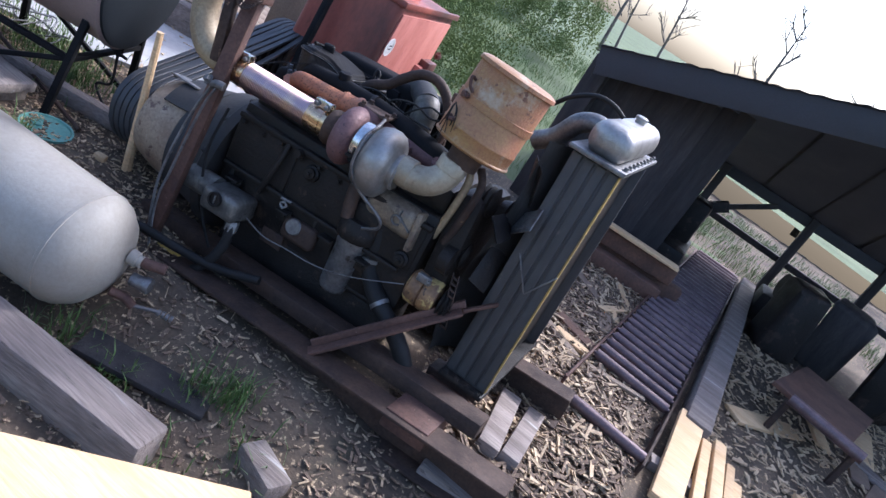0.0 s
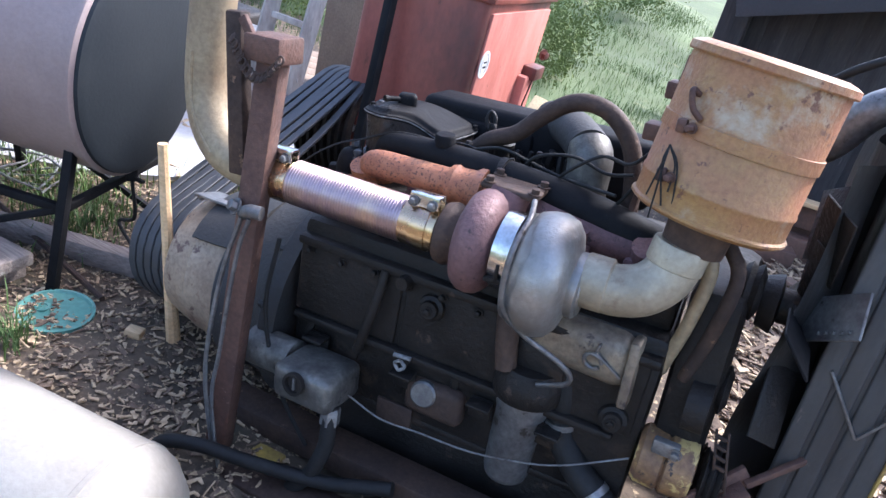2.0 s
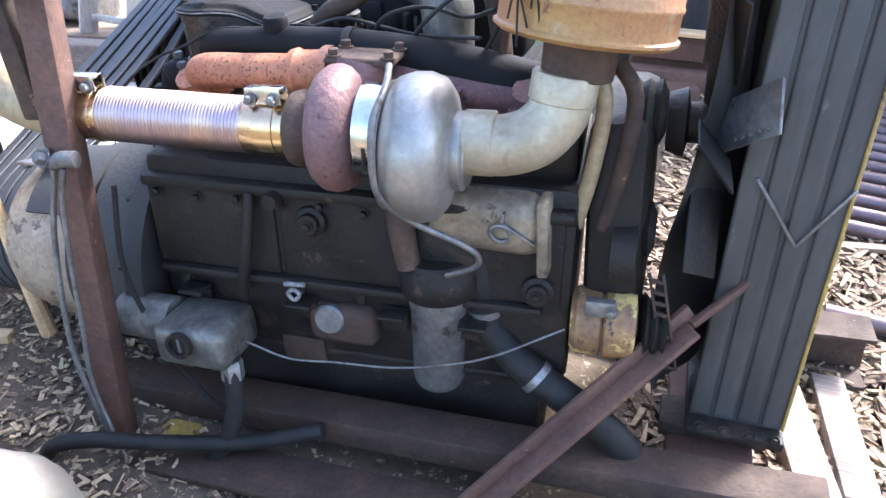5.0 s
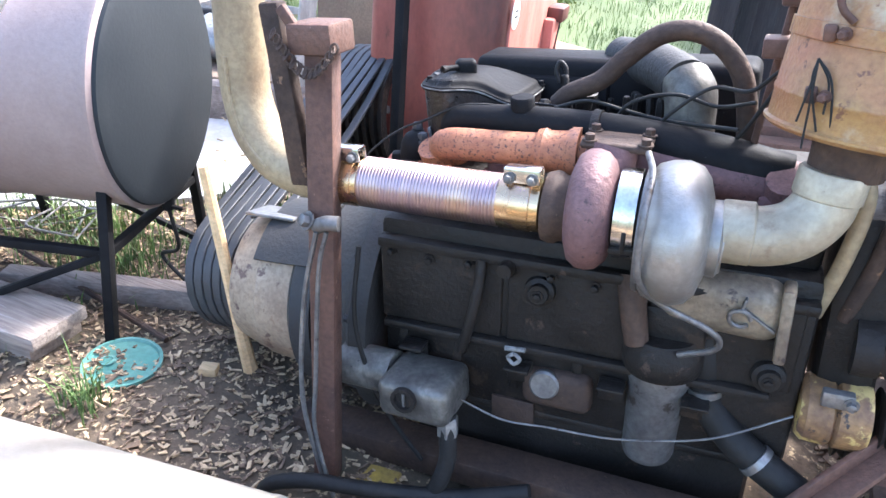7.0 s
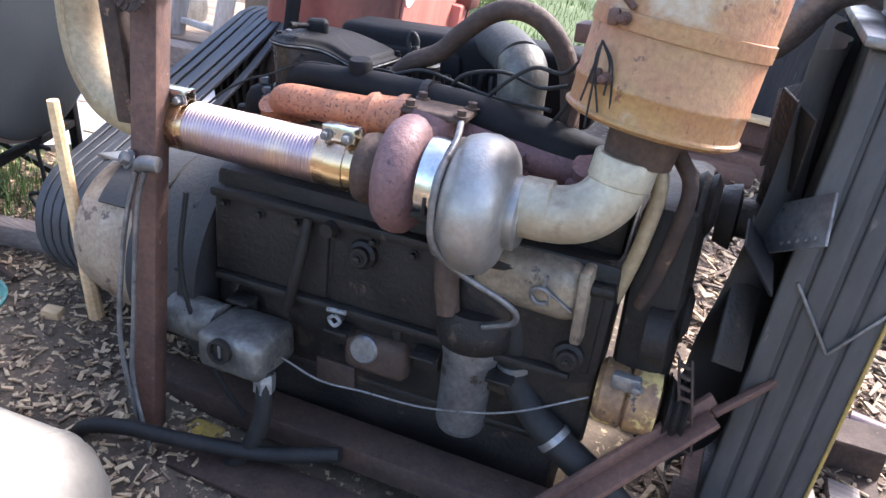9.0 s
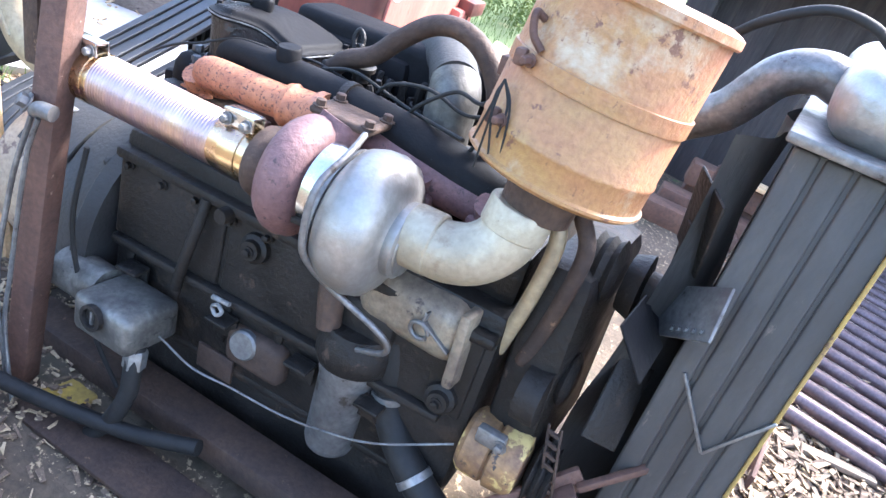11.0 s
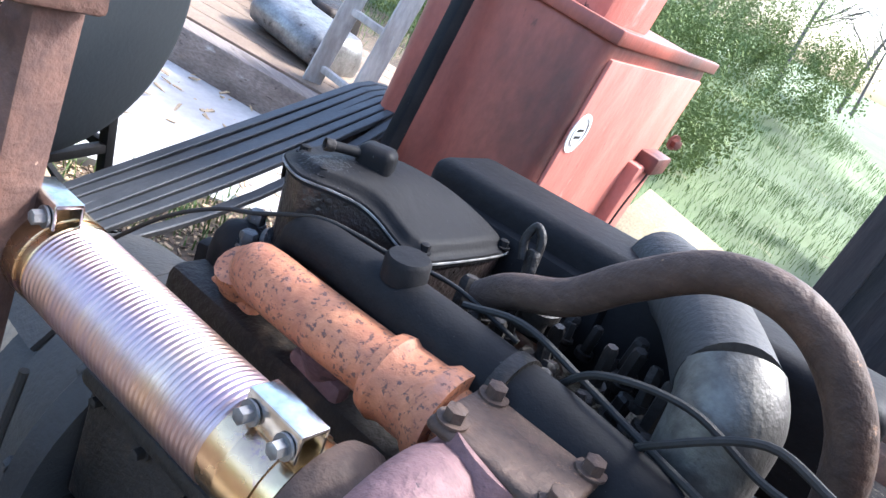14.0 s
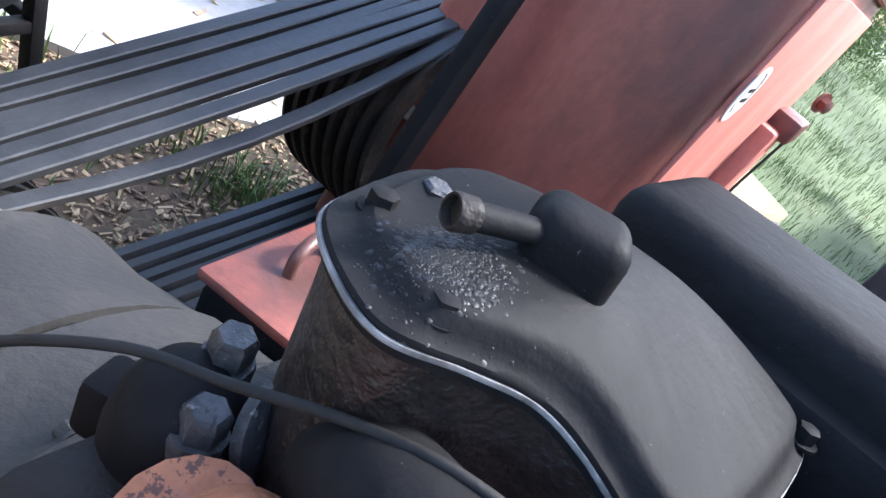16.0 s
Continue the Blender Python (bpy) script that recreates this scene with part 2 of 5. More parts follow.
def part(name, bm, material, parent=None, label="", flat=False):
    """Links a bmesh, built in world metres, as one mesh object, under a thing or part."""
    me = bpy.data.meshes.new(name)
    if not flat:
        for f in bm.faces:
            f.smooth = True
    bmesh.ops.transform(bm, matrix=SEAT[0], verts=bm.verts)
    bm.normal_update()
    bm.to_mesh(me)
    bm.free()
    if not flat:
        me.set_sharp_from_angle(angle=radians(38))
    me.materials.append(material)
    ob = new(name, me)
    if parent:
        ob.parent = parent
        if parent.parent is None:
            ob.matrix_parent_inverse = parent.matrix_basis.inverted()
    if label:
        tagged(ob, label)
    return ob


def join(*bms):
    out = bms[0]
    for b in bms[1:]:
        me = bpy.data.meshes.new("tmp")
        b.to_mesh(me)
        b.free()
        out.from_mesh(me)
        bpy.data.meshes.remove(me)
    return out


def rbox(c, s, bev=0.004, m=None, seg=2):
    """A box with bevelled edges: centre, size, then turned by m about its centre."""
    bm = bmesh.new()
    bmesh.ops.create_cube(bm, size=1)
    bmesh.ops.scale(bm, vec=s, verts=bm.verts)
    if bev:
        bmesh.ops.bevel(bm, geom=bm.edges[:], offset=min(bev, min(s) * 0.45), segments=seg, affect="EDGES", profile=0.5)
    if m is not None:
        bmesh.ops.transform(bm, matrix=m, verts=bm.verts)
    bmesh.ops.translate(bm, vec=c, verts=bm.verts)
    return bm


def bar(a, b, w, h, bev=0.004, roll=0.0):
    """A square bar from a to b."""
    a, b = Vector(a), Vector(b)
    q = (b - a).to_track_quat("X", "Z").to_matrix().to_4x4() @ Matrix.Rotation(radians(roll), 4, "X")
    return rbox((a + b) / 2, ((b - a).length, w, h), bev, q)


def spline(pts, n=8):
    """Points on a smooth curve through pts."""
    p = [Vector(v) for v in pts]
    if len(p) < 3:
        return p
    p = [p[0] * 2 - p[1]] + p + [p[-1] * 2 - p[-2]]
    out = []
    for i in range(1, len(p) - 2):
        a, b, c, d = p[i - 1:i + 3]
        for k in range(n):
            t = k / n
            out.append(0.5 * (2 * b + (c - a) * t + (2 * a - 5 * b + 4 * c - d) * t * t + (3 * b - a - 3 * c + d) * t ** 3))
    return out + [p[-2]]


def tube(pts, r, seg=16, n=8, caps=True, smooth=True):
    """A round tube along pts; r is one radius or one for each given point."""
    c = spline(pts, n) if smooth else [Vector(v) for v in pts]
    k = len(c)
    if isinstance(r, (list, tuple)):
        rr = list(np.interp(np.linspace(0, len(r) - 1, k), range(len(r)), r))
    else:
        rr = [r] * k
    bm = bmesh.new()
    t = (c[1] - c[0]).normalized()
    u = t.orthogonal().normalized()
    rings = []
    for i, p in enumerate(c):
        t2 = (c[min(i + 1, k - 1)] - c[max(i - 1, 0)]).normalized()
        u = (u - t2 * u.dot(t2)).normalized()
        v = t2.cross(u)
        rings.append([bm.verts.new(p + (u * math.cos(a) + v * math.sin(a)) * rr[i]) for a in (2 * math.pi * j / seg for j in range(seg))])
    for a, b in zip(rings, rings[1:]):
        for j in range(seg):
            bm.faces.new((a[j], a[(j + 1) % seg], b[(j + 1) % seg], b[j]))
    if caps:
        bm.faces.new(rings[0][::-1])
        bm.faces.new(rings[-1])
    return bm


def lathe(profile, a, axis, seg=40):
    """Turns a profile of (distance along the axis, radius) round the axis from a."""
    a, axis = Vector(a), Vector(axis).normalized()
    u = axis.orthogonal().normalized()
    v = axis.cross(u)
    bm = bmesh.new()
    rings = []
    for h, r in profile:
        rings.append([bm.verts.new(a + axis * h + (u * math.cos(t) + v * math.sin(t)) * max(r, 1e-4)) for t in (2 * math.pi * j / seg for j in range(seg))])
    for p, q in zip(rings, rings[1:]):
        for j in range(seg):
            bm.faces.new((p[j], p[(j + 1) % seg], q[(j + 1) % seg], q[j]))
    bm.faces.new(rings[0][::-1])
    bm.faces.new(rings[-1])
    bmesh.ops.recalc_face_normals(bm, faces=bm.faces)
    return bm


def bolt(c, axis, r=0.009, h=0.012):
    """A hexagon bolt head on a washer."""
    return join(lathe([(0, r * 1.5), (h * 0.2, r * 1.5)], c, axis, 14), lathe([(h * 0.2, r), (h, r), (h * 1.1, r * 0.7)], c, axis, 6))



def step(v, a, b):
    k = max(0.0, min(1.0, (v - a) / (b - a)))
    return k * k * (3 - 2 * k)


def slope(x, y):
    """Height of the yard: it falls off gently in front of the engine."""
    return 0.09 - 0.15 * step(-y, -1.45, -0.9)


LEVEL = Matrix.Identity(4)
rnd = random.Random(4)

# ---- ground and distance ----
SEAT[0] = LEVEL


def sheet(x0, x1, y0, y1, nx, ny, f):
    bm = bmesh.new()
    g = [[bm.verts.new((x0 + (x1 - x0) * i / nx, y0 + (y1 - y0) * j / ny, f(x0 + (x1 - x0) * i / nx, y0 + (y1 - y0) * j / ny))) for j in range(ny + 1)] for i in range(nx + 1)]
    for i in range(nx):
        for j in range(ny):
            bm.faces.new((g[i][j], g[i + 1][j], g[i + 1][j + 1], g[i][j + 1]))
    return bm


def land(x, y):
    """Yard, then a low green bank behind it that runs out to flat country."""
    z = slope(x, y) + 0.014 * noise.noise((x * 2.3, y * 2.3, 0)) + 0.012 * noise.noise((x * 8, y * 8, 3))
    k = step(y + 0.2 * x, 4.8, 11.0) * step(-x, -1.2, 2.5)
    return z + 0.75 * k + 0.12 * k * noise.noise((x * 0.7, y * 0.7, 9))


ground = tagged(part("ground", sheet(-9, 9, -6, 12, 260, 260, land), DIRT), "bare trodden earth strewn with sawdust and bark", "ground", kind="structure")


def far_land(x, y):
    return land(max(-9, min(9, x)), max(-6, min(12, y)))


fb = bmesh.new()
steps = [-900, -300, -100, -40, -18, -9, 9, 18, 40, 100, 300, 900]
stepy = [-900, -200, -40, -6, 12, 18, 26, 40, 80, 200, 500, 1500]
fg = [[fb.verts.new((x, y, far_land(x, y))) for y in stepy] for x in steps]
for i in range(len(steps) - 1):
    for j in range(len(stepy) - 1):
        if not (steps[i] == -9 and stepy[j] == -6):
            fb.faces.new((fg[i][j], fg[i + 1][j], fg[i + 1][j + 1], fg[i][j + 1]))
tagged(part("ground_far", fb, FIELD), "green grassy country behind the yard", "field", kind="structure")

# green skin on the bank
turf = sheet(-9, 1.5, 4.6, 12, 120, 90, lambda x, y: land(x, y) + 0.03 * step(y + 0.2 * x, 4.8, 5.6) * step(-x, -0.9, 0.2) - 0.01 + 0.03 * noise.noise((x * 3, y * 3, 5)) * step(y, 5.5, 6.5))
tagged(part("grass_bank", turf, FIELD), "green grassy bank behind the sawmill yard", "bank", kind="structure")

# concrete apron, cast as one slab with a broken near edge
ab = bmesh.new()
rim = [(-8, 1.6), (-5, 1.7), (-3.2, 1.78), (-2.3, 1.95), (-1.85, 2.25), (-1.5, 2.7), (-1.42, 2.95), (-1.55, 3.3), (-1.75, 3.62), (-4, 3.75), (-8, 4.1)]
low = [ab.verts.new((x + 0.03 * noise.noise((x * 5, y * 5, 2)), y, 0.02)) for x, y in rim]
top = [ab.verts.new((v.co.x, v.co.y, 0.112)) for v in low]
ab.faces.new(top)
ab.faces.new(low[::-1])
for i in range(len(rim)):
    j = (i + 1) % len(rim)
    ab.faces.new((low[i], low[j], top[j], top[i]))
bmesh.ops.recalc_face_normals(ab, faces=ab.faces)
tagged(part("pavement", ab, CONC, flat=True), "sunlit pale concrete apron with drifts of sawdust", "pavement", kind="structure")

# ---- engine ----
# the crankshaft line runs a little askew to the skid
TURN = Matrix.Rotation(radians(4.5), 4, "Z") @ Matrix.Rotation(radians(2.7), 4, "Y")
BLOCK = SIT @ Matrix.Translation((-0.12, 1.64, 0.46)) @ TURN @ Matrix.Translation((0.1, -1.63, -0.48))
SEAT[0] = BLOCK
engine = thing("diesel_engine", (0.0, 1.85, 0.1), "oil-blackened six-cylinder diesel engine on a steel skid", "engine")
part("engine_block", join(rbox((0.02, 1.87, 0.54), (0.80, 0.44, 0.40), 0.02), rbox((0.02, 1.88, 0.78), (0.78, 0.38, 0.10), 0.015)), BLACK, engine)
for i in range(3):
    part("side_cover", rbox((-0.25 + i * 0.262, 1.649, 0.60), (0.252, 0.012, 0.165), 0.006, None, 3), BLACK, engine)
for i in range(9):
    part("cover_stud", bolt((-0.35 + i * 0.08, 1.64, 0.672 - 0.006 * (i % 2)), (0, -1, 0), 0.007, 0.012), BLACK, engine)
for i in range(6):
    part("block_web", bar((-0.33 + i * 0.12, 1.652, 0.50), (-0.345 + i * 0.125, 1.652, 0.40), 0.012, 0.02, 0.004), BLACK, engine)
part("block_ledge", join(rbox((0.02, 1.642, 0.695), (0.79, 0.035, 0.022), 0.007), rbox((0.0, 1.642, 0.51), (0.74, 0.03, 0.018), 0.006)), BLACK, engine)
part("oil_pan", join(rbox((0.02, 1.88, 0.2), (0.72, 0.34, 0.26), 0.04), rbox((0.02, 1.86, 0.345), (0.78, 0.42, 0.018), 0.005)), BLACK, engine)
for i in range(11):
    part("pan_bolt", bolt((-0.33 + i * 0.07, 1.66, 0.354), (0, 0, 1), 0.007, 0.01), BLACK, engine)
bell = lathe([(0, 0.2), (0.015, 0.235), (0.10, 0.25), (0.12, 0.272), (0.16, 0.272), (0.16, 0.2)], (-0.56, 1.87, 0.44), (1, 0, 0), 44)
part("bell_housing", bell, GREY, engine, "dusty dark grey bell housing")
for i in range(12):
    t = 2 * math.pi * (i + 0.5) / 12
    part("housing_bolt", bolt((-0.44, 1.87 + 0.26 * math.cos(t), 0.44 + 0.26 * math.sin(t)), (-1, 0, 0), 0.009, 0.014), GREY, engine)
clutch = part("clutch_housing", lathe([(0, 0.1), (0.0, 0.165), (0.05, 0.18), (0.08, 0.185), (0.085, 0.19), (0.18, 0.199), (0.18, 0.1)], (-0.81, 1.87, 0.42), (1, 0, 0), 48), CREAM, engine, "grimy cream clutch housing")
part("clutch_flange", lathe([(0, 0.1), (0, 0.202), (0.02, 0.228), (0.07, 0.228), (0.07, 0.1)], (-0.63, 1.87, 0.42), (1, 0, 0), 48), GREY, engine, "dusty dark grey clutch flange")
arch = bmesh.new()
rows = [[arch.verts.new((x, 1.87 + r * math.cos(t), 0.42 + r * math.sin(t))) for t in (radians(38 + 8.5 * k) for k in range(13))] for x, r in ((-0.735, 0.2), (-0.73, 0.21), (-0.66, 0.216), (-0.60, 0.232), (-0.565, 0.24))]
for p, q in zip(rows, rows[1:]):
    for k in range(12):
        arch.faces.new((p[k], p[k + 1], q[k + 1], q[k]))
bmesh.ops.recalc_face_normals(arch, faces=arch.faces)
bmesh.ops.solidify(arch, geom=arch.faces[:], thickness=0.008)
part("clutch_hood", arch, GREY, engine, "dusty black sheet hood over the clutch")
part("inspection_plate", join(rbox((-0.73, 1.835, 0.617), (0.13, 0.1, 0.008), 0.003, Matrix.Rotation(radians(-12), 4, "X")), bolt((-0.78, 1.80, 0.614), (0, -0.2, 1), 0.006, 0.008), bolt((-0.68, 1.80, 0.614), (0, -0.2, 1), 0.006, 0.008)), DULL, engine)

SEAT[0] = SIT
# cylinder head and rocker cover: base wall, gasket lip and domed lid with a lower rear shoulder
EDGE = [(-0.348, 1.83), (-0.335, 1.80), (-0.303, 1.784), (-0.276, 1.782), (-0.256, 1.801), (-0.238, 1.82), (-0.219, 1.829), (-0.198, 1.833), (-0.172, 1.838), (-0.16, 1.858), (-0.158, 1.962), (-0.175, 1.978), (-0.215, 1.962), (-0.262, 1.93), (-0.31, 1.905), (-0.345, 1.885), (-0.354, 1.86)]
MID = Vector((-0.253, 1.868, 0))


def fall(x):
    """The cover slopes down from the breather towards the fan."""
    return -0.04 * step(x, -0.285, -0.155)


def moulded(levels, mat, name, parent, label="", lift=None):
    """A moulded lid: one outline drawn in step by step towards its middle and closed on top."""
    bm = bmesh.new()
    base = spline([Vector((x - 0.006, 1.975 - (1.975 - y) * 1.17, 0)) for x, y in EDGE + EDGE[:1]], 6)[:-1]
    rings = []
    for k, z in levels:
        row = [(v - MID) * k + MID for v in base]
        rings.append([bm.verts.new((v.x, v.y, z + fall(v.x) + (lift(v.x, v.y, k) if lift else 0))) for v in row])
    for a2, b2 in zip(rings, rings[1:]):
        for k in range(len(a2)):
            bm.faces.new((a2[k], a2[(k + 1) % len(a2)], b2[(k + 1) % len(a2)], b2[k]))
    top2 = bm.verts.new((MID.x, MID.y, levels[-1][1] + fall(MID.x) + (lift(MID.x, MID.y, 0) if lift else 0)))
    for k in range(len(base)):
        bm.faces.new((rings[-1][k], rings[-1][(k + 1) % len(base)], top2))
    bm.faces.new(rings[0][::-1])
    bmesh.ops.recalc_face_normals(bm, faces=bm.faces)
    return part(name, bm, mat, parent, label)


def ridge(x, y, k):
    """A raised dome under the breather, a sunk corner at the flywheel end and a soft rear shoulder."""
    inner = step(-k, -0.95, -0.78)
    d = math.hypot(x + 0.28, y - 1.85)
    return inner * (0.006 * math.exp(-(d / 0.04) ** 2) - 0.008 * step(-x, 0.3, 0.33) * step(-y, -1.85, -1.8)) + 0.0006 * noise.noise((x * 60, y * 60, 3))


moulded([(0.93, 0.80), (0.95, 0.86), (0.972, 0.93), (0.985, 0.953)], RUSTBLACK, "rocker_base", engine, "oily rust-streaked rocker housing wall")
moulded([(0.99, 0.952), (1.02, 0.953), (1.025, 0.956), (1.0, 0.9575)], BLACKP, "cover_lip", engine)
moulded([(1.0, 0.9565), (1.037, 0.957), (1.041, 0.958), (1.037, 0.9592), (0.9, 0.9593)], GASKET, "gasket", engine, "pale gasket edge")
cover = moulded([(1.026, 0.9594), (1.028, 0.9604), (1.02, 0.962), (0.985, 0.963), (0.955, 0.9645), (0.93, 0.967), (0.905, 0.9715), (0.875, 0.9735), (0.82, 0.9745), (0.7, 0.975), (0.55, 0.9755), (0.4, 0.9755), (0.2, 0.9755)], BLACKP, "rocker_cover", engine, "dusty black rocker cover", ridge)
for p in ((-0.334, 1.785, 0.965), (-0.281, 1.766, 0.964), (-0.176, 1.83, 0.927), (-0.168, 1.968, 0.925)):
    part("cover_bolt", bolt(p, (0, 0, 1), 0.006, 0.009), BLACKP, engine)
for p in ((-0.338, 1.822, 0.962), (-0.331, 1.84, 0.963), (-0.318, 1.858, 0.964)):
    part("hex_nut", join(lathe([(0, 0.0085), (0.003, 0.0085)], p, (0.1, 0, 1), 18), lathe([(0.003, 0.0072), (0.0095, 0.0072), (0.011, 0.0055), (0.011, 0)], p, (0.1, 0, 1), 6)), WORN, engine)
cap2 = rbox((0, 0, 0.019), (0.042, 0.036, 0.05), 0.011, Matrix.Rotation(radians(28), 4, "Z"), 5)
bmesh.ops.translate(cap2, vec=(-0.279, 1.836, 0.956), verts=cap2.verts)
breather = part("breather_cap", join(cap2, lathe([(0, 0.0235), (0.004, 0.0215), (0.008, 0.0195), (0.01, 0.015)], (-0.279, 1.836, 0.966), (0, 0, 1), 30)), BLACKP, engine, "oily black breather cap")
spout = Vector((-0.302, 1.784, 0.989))
spin = Vector((-0.4, -0.92, 0.05)).normalized()
part("breather_tube", tube([(-0.284, 1.826, 0.986), (-0.294, 1.803, 0.988), spout], 0.0056, 18, 8), BLACKP, breather, "dark oily breather spout")
part("spout_rim", lathe([(-0.006, 0.0057), (-0.005, 0.0068), (0.003, 0.0072), (0.0045, 0.0066), (0.0045, 0.0056), (0.0005, 0.005), (0.0005, 0.0)], spout, spin, 24), BLACK, breather, "chipped oily spout rim")


def oil_crust(count, seed):
    """Low lumps of baked oil and grit where the spout drips on the cover."""
    r = random.Random(seed)
    tree = BVHTree.FromPolygons([v.co.copy() for v in cover.data.vertices], [tuple(p.vertices) for p in cover.data.polygons])
    vs, fs = [], []
    for _ in range(count):
        x, y = r.gauss(-0.296, 0.011), r.gauss(1.779, 0.011)
        at, up, _i, _d = tree.ray_cast(SEAT[0] @ Vector((x, y, 1.2)), SEAT[0].to_3x3() @ Vector((0, 0, -1)))
        if at is None or abs(up.z) < 0.5:
            continue
        up = up if up.z > 0 else -up
        m = Matrix.Translation(at) @ up.to_track_quat("Z", "Y").to_matrix().to_4x4()
        w, h, turn = 0.0004 + 0.001 * r.random() ** 3, r.uniform(0.0001, 0.00035), r.uniform(0, 6.3)
        b = len(vs)
        for rad, z in ((1.25, -0.4), (0.8, 0.6)):
            for a in range(7):
                q = w * rad * r.uniform(0.7, 1.3)
                vs.append(m @ Vector((q * math.cos(a * 0.898 + turn), q * math.sin(a * 0.898 + turn), z * h)))
        vs.append(m @ Vector((0, 0, h)))
        for a in range(7):
            n = (a + 1) % 7
            fs += [(b + a, b + n, b + 7 + n, b + 7 + a), (b + 7 + a, b + 7 + n, b + 14)]
    me = bpy.data.meshes.new("oil_crust")
    me.from_pydata(vs, [], fs)
    me.shade_smooth()
    me.materials.append(OILCRUST)
    return tagged(new("oil_crust", me), "crust of baked black oil on the rocker cover", "oil crust", kind="stuff")


oil_crust(1500, 12)
part("long_cover", join(rbox((-0.04, 2.06, 0.90), (0.58, 0.13, 0.15), 0.022, None, 4), rbox((-0.15, 2.0, 0.89), (0.24, 0.04, 0.1), 0.015)), BLACKP, engine)
# injector connections at the flywheel end
hump = lathe([(0, 0.03), (0.03, 0.031), (0.052, 0.028), (0.066, 0.021), (0.072, 0.012), (0.074, 0.0)], (-0.362, 1.756, 0.80), (0.12, -0.1, 1), 36)
fitting = part("fuel_fitting", join(hump, rbox((-0.39, 1.752, 0.81), (0.04, 0.03, 0.035), 0.006, Matrix.Rotation(radians(25), 4, "Z"))), BLACKP, engine, "oily black cast fuel fitting with raised plate")
for p, r in (((-0.358, 1.767, 0.868), 0.0105), ((-0.336, 1.744, 0.855), 0.0105)):
    part("hex_cap", join(lathe([(-0.012, r * 1.25), (0.0, r * 1.25), (0.003, r * 1.15)], p, (0.05, -0.05, 1), 24), lathe([(0.003, r), (0.015, r), (0.0175, r * 0.8), (0.0175, 0)], p, (0.05, -0.05, 1), 6)), WORN, fitting)
for p in ((-0.338, 1.796, 0.872), (-0.322, 1.788, 0.868), (-0.345, 1.806, 0.866)):
    part("union_nut", join(lathe([(0, 0.008), (0.014, 0.008), (0.016, 0.005), (0.024, 0.005)], p, (0.2, 0.3, 1), 6), tube([p, (p[0] + 0.012, p[1] + 0.02, p[2] + 0.012), (p[0] + 0.03, p[1] + 0.035, p[2] - 0.02)], 0.004, 8)), BLACKP, fitting)
part("collar", lathe([(0, 0.017), (0.0, 0.02), (0.006, 0.021), (0.008, 0.017)], (-0.327, 1.766, 0.858), (0.7, 0.25, 0.3), 28), WORN, fitting)
plate = Matrix.Translation((-0.3555, 1.7425, 0.8635)) @ Euler((radians(38), radians(-14), radians(12))).to_matrix().to_4x4()
slab = join(rbox((0, 0, 0), (0.02, 0.011, 0.003), 0.001), rbox((0, 0.0045, 0.002), (0.018, 0.001, 0.002), 0), rbox((0, -0.0045, 0.002), (0.018, 0.001, 0.002), 0), *[rbox((dx, 0, 0.002), (0.0016, 0.006, 0.002), 0) for dx in (-0.005, 0.0, 0.005)])
bmesh.ops.transform(slab, matrix=plate, verts=slab.verts)
part("name_boss", slab, WORN, fitting)
part("head_cable", tube([(-0.46, 1.66, 0.80), (-0.41, 1.69, 0.855), (-0.365, 1.718, 0.886), (-0.325, 1.735, 0.9), (-0.285, 1.748, 0.918), (-0.25, 1.757, 0.93), (-0.214, 1.77, 0.93), (-0.179, 1.785, 0.926), (-0.11, 1.8, 0.93), (-0.03, 1.81, 0.915)], 0.0024, 10), RUBBER, engine)
part("intake_pipe", tube([(-0.286, 1.80, 0.80), (-0.288, 1.778, 0.86), (-0.266, 1.758, 0.899), (-0.2, 1.75, 0.908), (-0.1, 1.749, 0.908), (0.05, 1.752, 0.895), (0.2, 1.76, 0.87), (0.32, 1.77, 0.84)], [0.022, 0.023, 0.025, 0.026, 0.03, 0.037, 0.04, 0.042], 26), BLACKP, engine)
part("intake_cap", lathe([(0, 0.022), (0.02, 0.022), (0.024, 0.019), (0.025, 0.0)], (-0.13, 1.748, 0.932), (0, -0.1, 1), 28), BLACKP, engine)
for x in (0.0,):
    part("intake_clamp", lathe([(0, 0.03), (0, 0.037), (0.014, 0.037), (0.014, 0.03)], (x, 1.749, 0.902), (1, 0, -0.02), 28), BLACK, engine)
part("lifting_eye", join(bar((-0.09, 1.91, 0.89), (-0.105, 1.92, 0.96), 0.01, 0.02, 0.004), tube([(-0.112, 1.916, 0.945), (-0.12, 1.92, 0.965), (-0.115, 1.925, 0.982), (-0.103, 1.924, 0.972), (-0.098, 1.918, 0.945)], 0.005, 10)), BLACK, engine)
part("water_hose", tube([(-0.09, 1.825, 0.925), (-0.06, 1.82, 0.95), (-0.007, 1.82, 0.975), (0.035, 1.82, 1.015), (0.09, 1.82, 1.056), (0.143, 1.82, 1.065), (0.19, 1.82, 1.045), (0.228, 1.82, 0.998), (0.245, 1.822, 0.93), (0.25, 1.825, 0.86)], 0.0175, 18, 10), DARKRUST, engine, "brown stained rubber water hose")
part("thermostat_housing", tube([(0.15, 1.845, 0.78), (0.15, 1.84, 0.9), (0.147, 1.848, 0.95), (0.132, 1.87, 0.972)], [0.043, 0.044, 0.046, 0.044], 26, 8), GRIMY, engine, "grimy silver thermostat housing")
